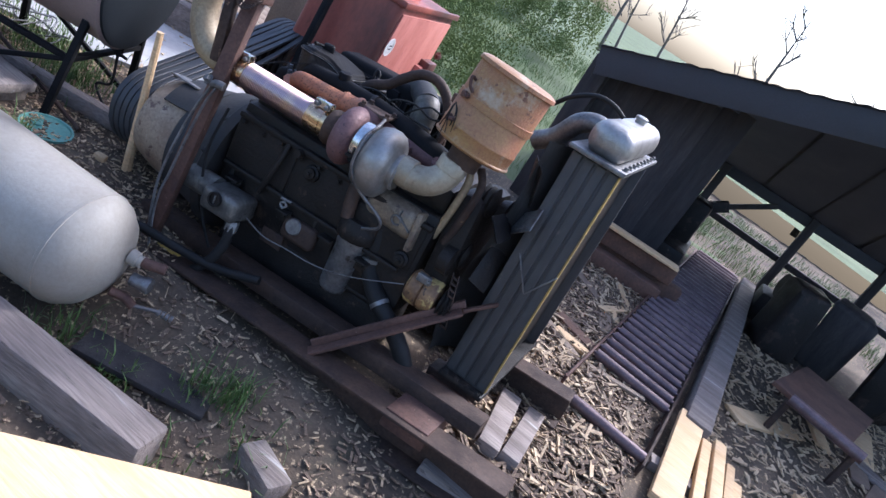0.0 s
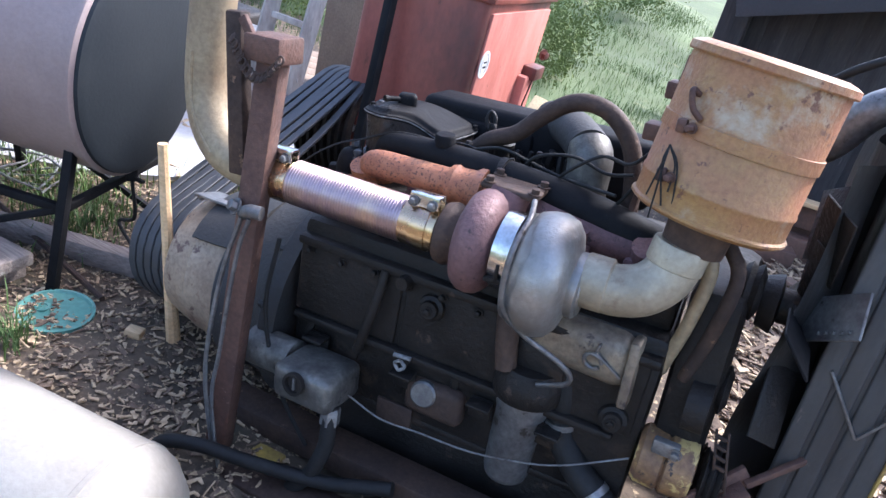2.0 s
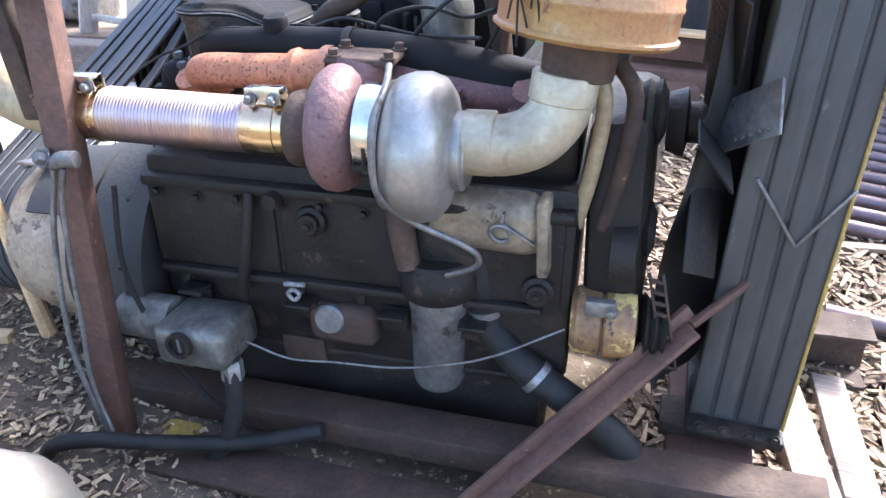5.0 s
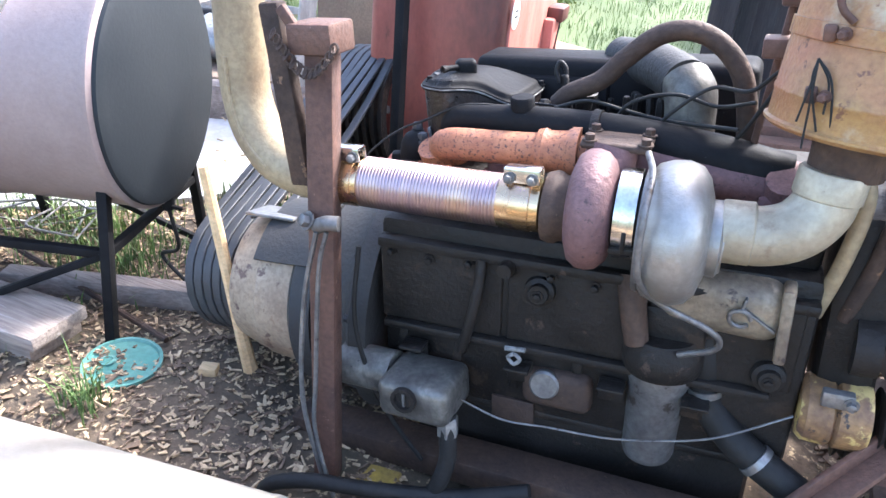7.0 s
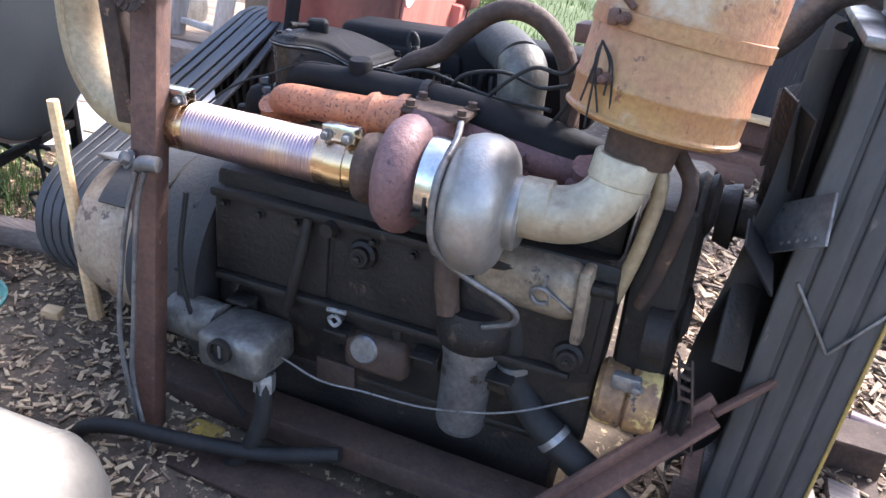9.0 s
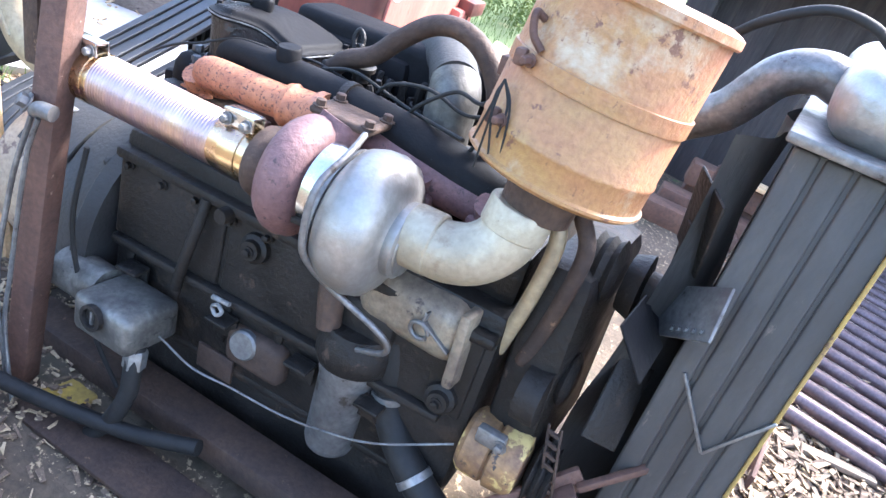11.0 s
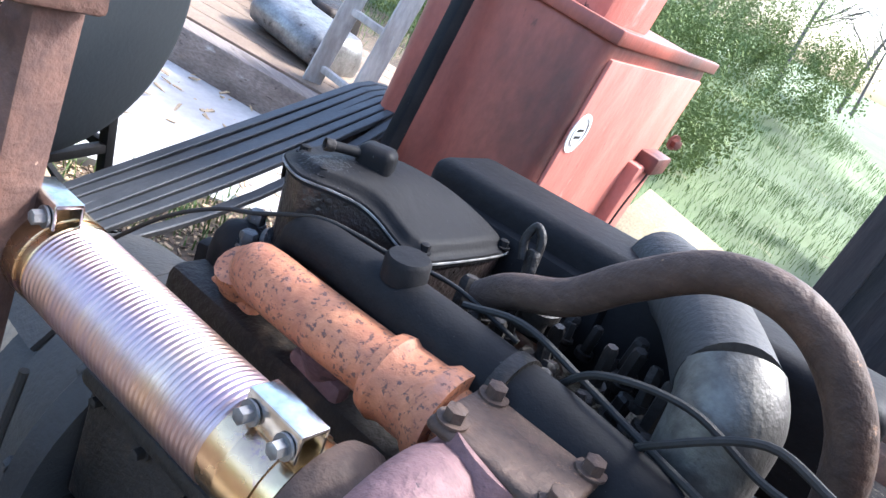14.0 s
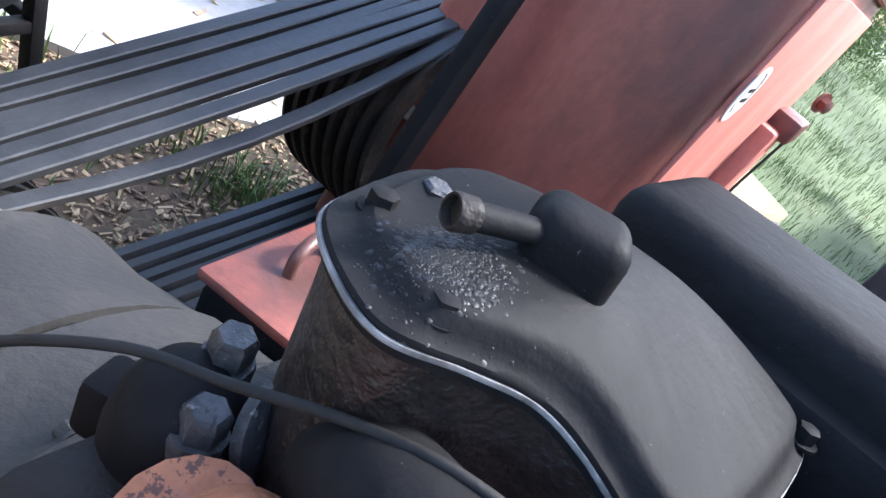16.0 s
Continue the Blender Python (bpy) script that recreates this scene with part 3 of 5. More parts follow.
part("water_pipe", tube([(0.135, 1.865, 0.965), (0.1, 1.92, 0.972), (0.05, 2.0, 0.972), (-0.03, 2.09, 0.965)], [0.045, 0.044, 0.044, 0.042], 26, 8), GREY, engine)
for pts in (((0.02, 1.79, 0.9), (0.06, 1.775, 0.95), (0.13, 1.785, 0.965), (0.2, 1.78, 0.95), (0.26, 1.74, 0.97)), ((0.1, 1.78, 0.9), (0.13, 1.76, 0.94), (0.19, 1.76, 0.985), (0.25, 1.73, 0.99), (0.29, 1.7, 1.03)), ((-0.08, 1.78, 0.93), (-0.02, 1.785, 0.945), (0.05, 1.79, 0.93), (0.12, 1.78, 0.92), (0.24, 1.72, 0.93)), ((0.2, 1.79, 0.86), (0.235, 1.765, 0.9), (0.27, 1.75, 0.96), (0.3, 1.75, 1.02))):
    part("wire", tube(pts, 0.0035, 8), RUBBER, engine)
# clutter on the head between the pipes
for k in range(44):
    x, y = rnd.uniform(-0.14, 0.14), rnd.uniform(1.8, 1.98)
    part("head_stud", bolt((x, y, 0.835 + rnd.uniform(0, 0.05)), (rnd.uniform(-.2, .2), rnd.uniform(-.2, .2), 1), rnd.uniform(0.006, 0.011), rnd.uniform(0.02, 0.06)), BLACK, engine)
part("pressure_cap", lathe([(0, 0.016), (0.02, 0.016), (0.022, 0.024), (0.03, 0.024), (0.033, 0.018), (0.033, 0.0)], (-0.045, 1.85, 0.915), (0.1, -0.1, 1), 28), BLACK, engine)

# exhaust side
man = [(-0.275, 1.762, 0.81), (-0.282, 1.725, 0.853), (-0.25, 1.702, 0.87), (-0.17, 1.701, 0.872), (-0.06, 1.708, 0.872), (0.0, 1.715, 0.87)]
part("exhaust_manifold", tube(man, [0.026, 0.028, 0.03, 0.03, 0.03, 0.033], 28), ORANGE, engine, "orange exhaust manifold flecked with rust")
for x in (-0.3, -0.16, 0.02, 0.18, 0.32):
    part("manifold_port", join(tube([(x, 1.715, 0.855), (x, 1.74, 0.81), (x, 1.76, 0.785)], 0.03, 16), rbox((x, 1.715, 0.79), (0.075, 0.02, 0.07), 0.008)), ORANGE if x < -0.2 else PURPLE, engine)
part("manifold_collar", lathe([(0, 0.03), (0, 0.038), (0.012, 0.041), (0.02, 0.037), (0.05, 0.038), (0.06, 0.045), (0.075, 0.045), (0.075, 0.03)], (-0.085, 1.707, 0.871), (1, 0.05, 0.0), 30), ORANGE, engine)
part("manifold_front", tube([(0.02, 1.73, 0.86), (0.12, 1.745, 0.85), (0.36, 1.77, 0.825)], [0.045, 0.042, 0.042], 22), PURPLE, engine, "brown heat-stained front manifold")

# oil filter, cooler, hoses
part("filter_head", join(lathe([(0, 0.07), (0.012, 0.074), (0.04, 0.074), (0.07, 0.06)], (0.162, 1.69, 0.488), (0, 0, 1), 30), rbox((0.165, 1.71, 0.57), (0.14, 0.09, 0.1), 0.02)), BLACK, engine)
part("oil_filter", lathe([(0, 0.02), (0.0, 0.038), (0.006, 0.046), (0.02, 0.05), (0.17, 0.053), (0.185, 0.057), (0.21, 0.057), (0.21, 0.02)], (0.147, 1.692, 0.275), (0.06, -0.02, 1), 34), DULL, engine, "grey metal oil filter canister")
part("oil_cooler", join(rbox((0.25, 1.71, 0.635), (0.22, 0.1, 0.12), 0.045, Matrix.Rotation(radians(3), 4, "Y"), 5), rbox((0.352, 1.715, 0.62), (0.02, 0.12, 0.14), 0.006)), COOLER, engine, "oil-stained aluminium oil cooler")
part("cooler_clip", join(tube([(0.283 + 0.017 * math.cos(a), 1.652 - 0.004 * math.sin(a), 0.63 + 0.017 * math.sin(a)) for a in (0.7 * k for k in range(9))], 0.004, 8, 4), bar((0.287, 1.655, 0.648), (0.338, 1.663, 0.61), 0.014, 0.005, 0.002), bar((0.285, 1.655, 0.645), (0.29, 1.655, 0.668), 0.014, 0.005, 0.002)), DULL, engine)
part("oil_line", tube([(0.118, 1.638, 0.905), (0.138, 1.57, 0.893), (0.14, 1.505, 0.857), (0.136, 1.5, 0.776), (0.142, 1.52, 0.731), (0.173, 1.56, 0.681), (0.232, 1.585, 0.642), (0.258, 1.6, 0.614), (0.25, 1.61, 0.586), (0.194, 1.63, 0.552)], 0.0055, 12, 10), DULL, engine, "braided steel oil line")
hose = [(0.232, 1.71, 0.56), (0.236, 1.705, 0.50), (0.243, 1.705, 0.425), (0.285, 1.69, 0.372), (0.344, 1.67, 0.335), (0.42, 1.66, 0.29), (0.485, 1.66, 0.235), (0.52, 1.67, 0.18)]
part("lower_hose", tube(hose, 0.031, 22, 10), RUBBER, engine)
for p, d in (((0.24, 1.705, 0.445), (0.1, 0, -1)), ((0.344, 1.67, 0.335), (1, -0.2, -0.75))):
    part("hose_clamp", lathe([(-0.007, 0.031), (-0.007, 0.034), (0.007, 0.034), (0.007, 0.031)], p, d, 26), DULL, engine)
part("fuel_pump", join(rbox((-0.275, 1.57, 0.40), (0.15, 0.13, 0.085), 0.018, None, 3), lathe([(0, 0.046), (0.12, 0.046), (0.13, 0.03)], (-0.35, 1.59, 0.405), (-1, 0, 0), 26)), GRIMY, engine, "grimy grey fuel pump")
part("pump_port", lathe([(0, 0.026), (0.012, 0.026), (0.012, 0.019), (0.004, 0.018), (0.004, 0)], (-0.285, 1.506, 0.415), (0, -1, 0.05), 26), BLACK, engine)
part("pump_screw", rbox((-0.285, 1.5, 0.415), (0.006, 0.006, 0.03), 0.002), DULL, engine)
part("pump_hose", tube([(-0.215, 1.545, 0.37), (-0.212, 1.535, 0.31), (-0.215, 1.53, 0.26), (-0.24, 1.515, 0.19), (-0.29, 1.5, 0.12), (-0.3, 1.49, 0.06)], 0.018, 16), RUBBER, engine)
part("hose_nut", lathe([(0, 0.022), (0.035, 0.022), (0.04, 0.019)], (-0.214, 1.54, 0.325), (0, 0.1, 1), 6), DULL, engine)
part("oil_filler_cap", lathe([(0, 0.03), (0.012, 0.03), (0.016, 0.026), (0.016, 0.0)], (-0.05, 1.652, 0.416), (0.08, -1, 0.15), 30), DULL, engine)
part("filler_housing", rbox((-0.03, 1.668, 0.40), (0.14, 0.05, 0.085), 0.02, None, 3), DARKRUST, engine, "rust-streaked filler housing")
part("dipstick_loop", join(tube([(-0.124, 1.628, 0.494), (-0.084, 1.63, 0.496)], 0.005, 8), tube([(-0.104, 1.622, 0.489), (-0.116, 1.621, 0.479), (-0.104, 1.62, 0.467), (-0.092, 1.621, 0.479), (-0.103, 1.622, 0.489)], 0.004, 8)), GASKET, engine)
part("name_plate", rbox((-0.12, 1.655, 0.33), (0.09, 0.008, 0.055), 0.002), DARKRUST, engine)
part("boss", lathe([(0, 0.016), (0.02, 0.014), (0.02, 0)], (-0.12, 1.635, 0.665), (0, -1, 0), 16), BLACK, engine)
part("signal_wire", tube([(-0.25, 1.52, 0.44), (-0.207, 1.58, 0.385), (-0.119, 1.59, 0.352), (-0.026, 1.6, 0.352), (0.082, 1.61, 0.352), (0.183, 1.615, 0.372), (0.276, 1.62, 0.405), (0.39, 1.68, 0.44)], 0.0022, 8, 10), DULL, engine, "thin pale signal wire")
part("control_cable", tube([(-0.39, 1.56, 0.70), (-0.41, 1.55, 0.55), (-0.4, 1.56, 0.42), (-0.36, 1.57, 0.3), (-0.3, 1.58, 0.2)], 0.005, 8), RUBBER, engine)

# brackets, pipes and bosses along the oily block
SEAT[0] = BLOCK
for k, (x, z) in enumerate(((-0.05, 0.64), (0.36, 0.55))):
    part("block_boss", join(lathe([(0, 0.03), (0.012, 0.028), (0.016, 0.02), (0.026, 0.018), (0.026, 0)], (x, 1.642, z), (0.05, -1, 0.1), 22), bolt((x, 1.616, z), (0, -1, 0), 0.008, 0.008)), BLACK, engine)
part("drain_pipe", tube([(-0.16, 1.63, 0.69), (-0.165, 1.615, 0.62), (-0.18, 1.615, 0.55), (-0.2, 1.63, 0.48)], 0.011, 12, 8), BLACK, engine)
part("turbo_drain", tube([(0.115, 1.65, 0.70), (0.12, 1.63, 0.65), (0.135, 1.62, 0.58)], [0.03, 0.024, 0.022], 18, 8), DARKRUST, engine)
for k, x in enumerate((-0.3, -0.08, 0.1, 0.25)):
    part("bracket", join(rbox((x, 1.62, 0.475), (0.05, 0.04, 0.008), 0.003), rbox((x, 1.638, 0.455), (0.05, 0.008, 0.05), 0.003), bolt((x, 1.634, 0.455), (0, -1, 0), 0.008, 0.01)), BLACK, engine)
# alternator in front
SEAT[0] = SIT
alt = part("alternator", lathe([(0, 0.03), (0, 0.05), (0.01, 0.06), (0.05, 0.062), (0.055, 0.056), (0.06, 0.064), (0.1, 0.064), (0.11, 0.058), (0.115, 0.03)], (0.395, 1.72, 0.44), (1, 0.08, -0.03), 34), ALTM, engine, "alternator with worn orange and yellow paint")
part("alternator_pulley", lathe([(0, 0.02), (0.01, 0.055), (0.018, 0.046), (0.026, 0.055), (0.034, 0.046), (0.042, 0.056), (0.05, 0.02)], (0.512, 1.73, 0.437), (1, 0.08, -0.03), 30), BLACK, alt)
part("alternator_tab", join(rbox((0.45, 1.67, 0.5), (0.05, 0.02, 0.03), 0.004), bolt((0.47, 1.66, 0.5), (0, -1, 0), 0.008, 0.012)), DULL, alt)
part("slotted_bracket", join(*[rbox((0.535 + 0.004 * k, 1.70, 0.545 - 0.021 * k), (0.022, 0.006, 0.007), 0.001, Matrix.Rotation(radians(12), 4, "Y")) for k in range(9)], bar((0.523, 1.70, 0.56), (0.56, 1.70, 0.37), 0.006, 0.005), bar((0.545, 1.70, 0.56), (0.582, 1.70, 0.37), 0.006, 0.005)), DARKRUST, engine)
part("front_cover", join(rbox((0.46, 1.88, 0.6), (0.1, 0.32, 0.42), 0.03), lathe([(0, 0.05), (0.04, 0.05)], (0.46, 1.72, 0.58), (1, 0, 0), 20)), BLACK, engine)
for i, (y, z, r) in enumerate(((1.80, 0.80, 0.055), (1.78, 0.60, 0.05), (1.87, 0.33, 0.08))):
    part("belt_sheave", lathe([(0, 0.02), (0, r), (0.01, r * 0.86), (0.02, r), (0.03, r * 0.86), (0.04, r), (0.05, r * 0.6), (0.05, 0.02)], (0.475, y, z), (1, 0, 0), 34), BLACK, engine)
for x, m3 in ((0.405, STACK), (0.45, DARKRUST)):
    part("coolant_tube", tube([(x, 1.72, 0.90), (x + 0.03, 1.705, 0.85), (x + 0.018, 1.71, 0.74), (x - 0.01, 1.73, 0.62)], 0.013, 14), m3, engine)

# fan
fan = thing("cooling_fan", (0.55, 1.87, 0.76), "dark engine fan with bent sheet metal blades", "fan")
part("hub", lathe([(0, 0.05), (0.03, 0.06), (0.035, 0.035), (0.07, 0.035), (0.075, 0.05), (0.085, 0.05), (0.085, 0.0)], (0.525, 1.88, 0.76), (1, 0, 0), 28), BLACK, fan)
for i in range(6):
    bl = rbox((0, 0.185, 0), (0.005, 0.15, 0.085), 0.002, Matrix.Rotation(radians(38), 4, "Y"))
    arm = join(rbox((-0.004, 0.1, 0), (0.006, 0.14, 0.045), 0.002, Matrix.Rotation(radians(38), 4, "Y")))
    for bm2, nm in ((bl, "blade"), (arm, "blade_arm")):
        bmesh.ops.transform(bm2, matrix=Matrix.Translation((0.6, 1.88, 0.76)) @ Matrix.Rotation(radians(60 * i + 176), 4, "X"), verts=bm2.verts)
        part(nm, bm2, BLACKP if i == 0 else BLACK, fan)

tip = rbox((0, 0, 0), (0.006, 0.15, 0.085), 0.002)
for v in tip.verts:
    v.co.x += 0.25 * v.co.y * v.co.y + 0.4 * v.co.z * v.co.z
rivets = [bolt((-0.003, -0.055 + 0.018 * k, -0.03), (-1, 0, 0), 0.004, 0.004) for k in range(5)]
tip = join(tip, *rivets)
bmesh.ops.transform(tip, matrix=Matrix.Translation((0.64, 1.765, 0.808)) @ Euler((radians(-32), radians(18), radians(28))).to_matrix().to_4x4(), verts=tip.verts)
part("blade", tip, DULL, fan, "bare grey fan blade with rivets")

# ---- turbocharger ----
SEAT[0] = SIT @ Matrix.Translation((0.04, 1.61, 0.806)) @ TURN @ Matrix.Diagonal((0.95, 0.93, 0.93, 1)) @ Matrix.Translation((-0.054, -1.667, -0.785))
turbo = thing("turbocharger", (0.12, 1.66, 0.66), "turbocharger with heat-tinted turbine and silver compressor housing", "turbocharger")
part("turbine_housing", lathe([(0, 0.055), (0.0, 0.075), (0.008, 0.096), (0.022, 0.106), (0.038, 0.108), (0.054, 0.104), (0.068, 0.09), (0.076, 0.07), (0.076, 0.04)], (0.016, 1.667, 0.79), (1, 0, 0), 48), PURPLE, turbo, "purple-brown heat-tinted turbine housing")
part("turbine_neck", tube([(0.055, 1.70, 0.83), (0.065, 1.725, 0.86), (0.07, 1.735, 0.885)], [0.05, 0.046, 0.044], 22), PURPLE, turbo)
part("turbine_outlet", lathe([(0, 0.05), (0, 0.062), (0.012, 0.066), (0.02, 0.066), (0.03, 0.06), (0.05, 0.058)], (-0.028, 1.667, 0.785), (1, 0, 0), 40), DARKRUST, turbo)
part("mount_flange", rbox((0.075, 1.745, 0.893), (0.12, 0.085, 0.014), 0.012, None, 3), DARKRUST, turbo)
for p in ((0.125, 1.715), (0.03, 1.715), (0.125, 1.778), (0.03, 1.778)):
    part("flange_bolt", bolt((p[0], p[1], 0.9), (0, 0, 1), 0.009, 0.012), DARKRUST, turbo)
part("bearing_housing", lathe([(0, 0.06), (0.02, 0.07), (0.06, 0.07)], (0.088, 1.667, 0.785), (1, 0, 0), 32), BLACK, turbo)
part("heat_band", lathe([(0, 0.076), (0.001, 0.08), (0.018, 0.081), (0.035, 0.08), (0.036, 0.076)], (0.096, 1.667, 0.792), (1, 0, 0), 48), STEEL, turbo, "bright stainless clamp band")
part("band_bolt", join(bar((0.094, 1.592, 0.752), (0.138, 1.592, 0.755), 0.012, 0.01, 0.002), rbox((0.117, 1.588, 0.77), (0.008, 0.006, 0.04), 0.002)), BLACK, turbo)
part("v_band", lathe([(0, 0.095), (0.001, 0.108), (0.009, 0.11), (0.012, 0.1)], (0.136, 1.667, 0.767), (1, 0, 0), 48), DULL, turbo)
part("compressor_housing", lathe([(0, 0.08), (0.0, 0.105), (0.008, 0.116), (0.03, 0.124), (0.055, 0.126), (0.078, 0.118), (0.092, 0.1), (0.098, 0.08), (0.103, 0.064), (0.108, 0.060), (0.125, 0.058), (0.125, 0.045)], (0.146, 1.667, 0.767), (1, 0, 0), 56), ALU, turbo, "matt silver cast compressor housing")
part("inlet_ring", lathe([(0, 0.058), (0, 0.064), (0.004, 0.066), (0.018, 0.066), (0.022, 0.06)], (0.246, 1.667, 0.767), (1, 0, 0), 40), ALU, turbo)

SEAT[0] = SIT
elbow = thing("intake_elbow", (0.33, 1.63, 0.76), "cream-stained aluminium intake elbow between turbo and air cleaner", "pipe")
part("bend", tube([(0.262, 1.626, 0.794), (0.30, 1.629, 0.793), (0.342, 1.637, 0.806), (0.371, 1.65, 0.836), (0.38, 1.66, 0.87)], 0.0465, 34, 8), ELBOW, elbow)
part("inlet_sleeve", lathe([(0, 0.044), (0, 0.0485), (0.003, 0.05), (0.045, 0.05), (0.048, 0.047)], (0.238, 1.6245, 0.7955), (1, 0.078, -0.02), 36), ELBOW, elbow)
part("outlet_sleeve", lathe([(0, 0.047), (0.003, 0.05), (0.04, 0.05), (0.043, 0.048)], (0.377, 1.657, 0.854), (0.15, 0.12, 0.98), 36), ELBOW, elbow)

cbase, cax = Vector((0.403, 1.68, 0.942)), Vector((0.138, 0.095, 1)).normalized()
canister = thing("air_cleaner", cbase, "rusty tan steel air cleaner canister with strapped lid", "air cleaner")
body = part("body", lathe([(0, 0.05), (0.0, 0.1), (0.004, 0.124), (0.01, 0.132), (0.014, 0.132), (0.017, 0.127), (0.05, 0.127), (0.053, 0.129), (0.058, 0.129), (0.061, 0.127), (0.252, 0.125)], cbase, cax, 64), TAN, canister)
part("strap", lathe([(0, 0.126), (0.001, 0.1295), (0.024, 0.1295), (0.025, 0.126)], cbase + cax * 0.13, cax, 64), TAN, canister)
part("lid", lathe([(0, 0.124), (0.0, 0.131), (0.003, 0.133), (0.014, 0.132), (0.018, 0.124), (0.022, 0.11), (0.022, 0.0)], cbase + cax * 0.252, cax, 64), TAN, canister, "rusted tan lid with pressed rim")
side = Vector((-0.6, -0.8, 0.1)).normalized()
for k, h in enumerate((0.15, 0.07)):
    part("strap_lug", join(rbox(cbase + cax * h + side * 0.135, (0.016, 0.016, 0.022), 0.004), bolt(cbase + cax * h + side * 0.14 + Vector((0.02, -0.005, 0)), (-0.4, -1, 0), 0.006, 0.014)), RUST, canister)
part("latch", tube([cbase + cax * 0.20 + side * 0.126, cbase + cax * 0.205 + side * 0.142, cbase + cax * 0.18 + side * 0.146 + Vector((0.012, 0, 0)), cbase + cax * 0.165 + side * 0.13 + Vector((0.02, -0.01, 0))], 0.005, 10), RUST, canister)
for k in range(5):
    a = cbase + cax * 0.118 + side * 0.142
    part("tie_wire", tube([a, a + Vector((rnd.uniform(-0.015, 0.02), -0.008, -0.03)), a + Vector((rnd.uniform(-0.03, 0.035), -0.012, -0.07 - 0.012 * k))], 0.0016, 7), RUBBER, canister)
part("mount_bracket", join(rbox(cbase + cax * 0.115 + Vector((-0.135, 0.06, 0)), (0.05, 0.05, 0.03), 0.004), rbox(cbase + cax * 0.19 + Vector((-0.13, 0.07, 0)), (0.045, 0.045, 0.03), 0.004), bar(cbase + Vector((-0.14, 0.1, -0.05)), cbase + Vector((-0.1, 0.1, 0.25)), 0.03, 0.012)), RUST, canister)
part("neck", lathe([(0, 0.05), (0.002, 0.053), (0.05, 0.056), (0.06, 0.056)], cbase - cax * 0.055, cax, 40), DARKRUST, canister)

# ---- exhaust ----
flex = thing("exhaust_flex_pipe", (-0.25, 1.67, 0.7), "heat-tinted corrugated stainless exhaust pipe with band clamps", "exhaust pipe")
fa, fd = Vector((-0.445, 1.5715, 0.8285)), Vector((1, 0.078, -0.048)).normalized()
prof = [(0.07, 0.042)]
for i in range(42):
    x = 0.075 + i * 0.0061
    prof += [(x, 0.0449), (x + 0.0016, 0.0463), (x + 0.0041, 0.0463), (x + 0.0056, 0.0449)]
prof += [(0.335, 0.042)]
part("corrugated_pipe", lathe(prof, fa, fd, 64), FLEXM, flex)
for h in (0.0, 0.33):
    part("end_sleeve", lathe([(0, 0.041), (0, 0.0445), (0.003, 0.0455), (0.073, 0.0455), (0.075, 0.043)], fa + fd * h, fd, 56), GOLD, flex)
for h in (0.045, 0.37):
    c = fa + fd * h + Vector((0, -0.012, 0.053))
    clamp = part("band_clamp", lathe([(0, 0.0456), (0.001, 0.0472), (0.034, 0.0472), (0.035, 0.0456)], fa + fd * (h - 0.017), fd, 56), GOLD, flex)
    part("clamp_bracket", join(rbox(c + Vector((0.005, 0, 0.014)), (0.062, 0.026, 0.004), 0.001), rbox(c + Vector((0.005, -0.012, 0.003)), (0.062, 0.003, 0.024), 0.001), rbox(c + Vector((0.005, 0.012, 0.003)), (0.062, 0.003, 0.024), 0.001)), STEEL, clamp)
    for dx in (-0.016, 0.024):
        part("clamp_bolt", bolt(c + Vector((dx, -0.0145, 0.0)), (0, -1, 0), 0.007, 0.012), DULL, clamp)

stack = thing("exhaust_stack", (-0.6, 1.67, 0.75), "tan painted steel exhaust elbow and stack", "exhaust pipe")
sp = [(-0.44, 1.572, 0.828), (-0.49, 1.572, 0.83), (-0.555, 1.575, 0.85), (-0.6, 1.58, 0.9), (-0.62, 1.585, 0.965), (-0.617, 1.585, 1.047), (-0.605, 1.585, 1.15), (-0.57, 1.58, 1.4)]
part("elbow", tube(sp, [0.043, 0.046, 0.047, 0.047, 0.046, 0.046, 0.046, 0.046], 32, 8), STACK, stack)
part("seam", tube([Vector(p) + Vector((0.0, -0.046, 0)) for p in sp[2:6]], 0.004, 8), STACK, stack)

post = thing("steel_post", (-0.5, 1.49, -0.03), "leaning rusty steel post with chained bracket", "post")
pa, pb = Vector((-0.517, 1.5, -0.06)), Vector((-0.398, 1.53, 1.09))
part("upright", bar(pa, pb, 0.05, 0.05, 0.006), RUST, post)
part("head_bracket", join(rbox(pb + Vector((0.0, -0.005, 0.0)), (0.085, 0.075, 0.05), 0.006), bar(pb + Vector((-0.02, -0.03, 0.0)), pb + Vector((-0.055, -0.03, 0.05)), 0.012, 0.02)), RUST, post)
part("swing_arm", bar(pb + Vector((-0.085, -0.01, 0.055)), Vector((-0.465, 1.52, 0.83)), 0.03, 0.04, 0.006), DARKRUST, post)
for i in range(22):
    t = i / 21
    c = pb + Vector((-0.06 + 0.115 * t, -0.052, 0.01 - 0.05 * math.sin(math.pi * t) - 0.02 * t))
    d = 0.007
    ring = [c + Vector((d * math.cos(k) * (1 if i % 2 else 0.4), d * math.sin(k) * (0.4 if i % 2 else 1), d * 1.1 * math.sin(k))) for k in (0, 1.05, 2.1, 3.14, 4.19, 5.24, 6.28)]
    part("chain_link", tube(ring, 0.0022, 6, 2, False), DARKRUST, post)
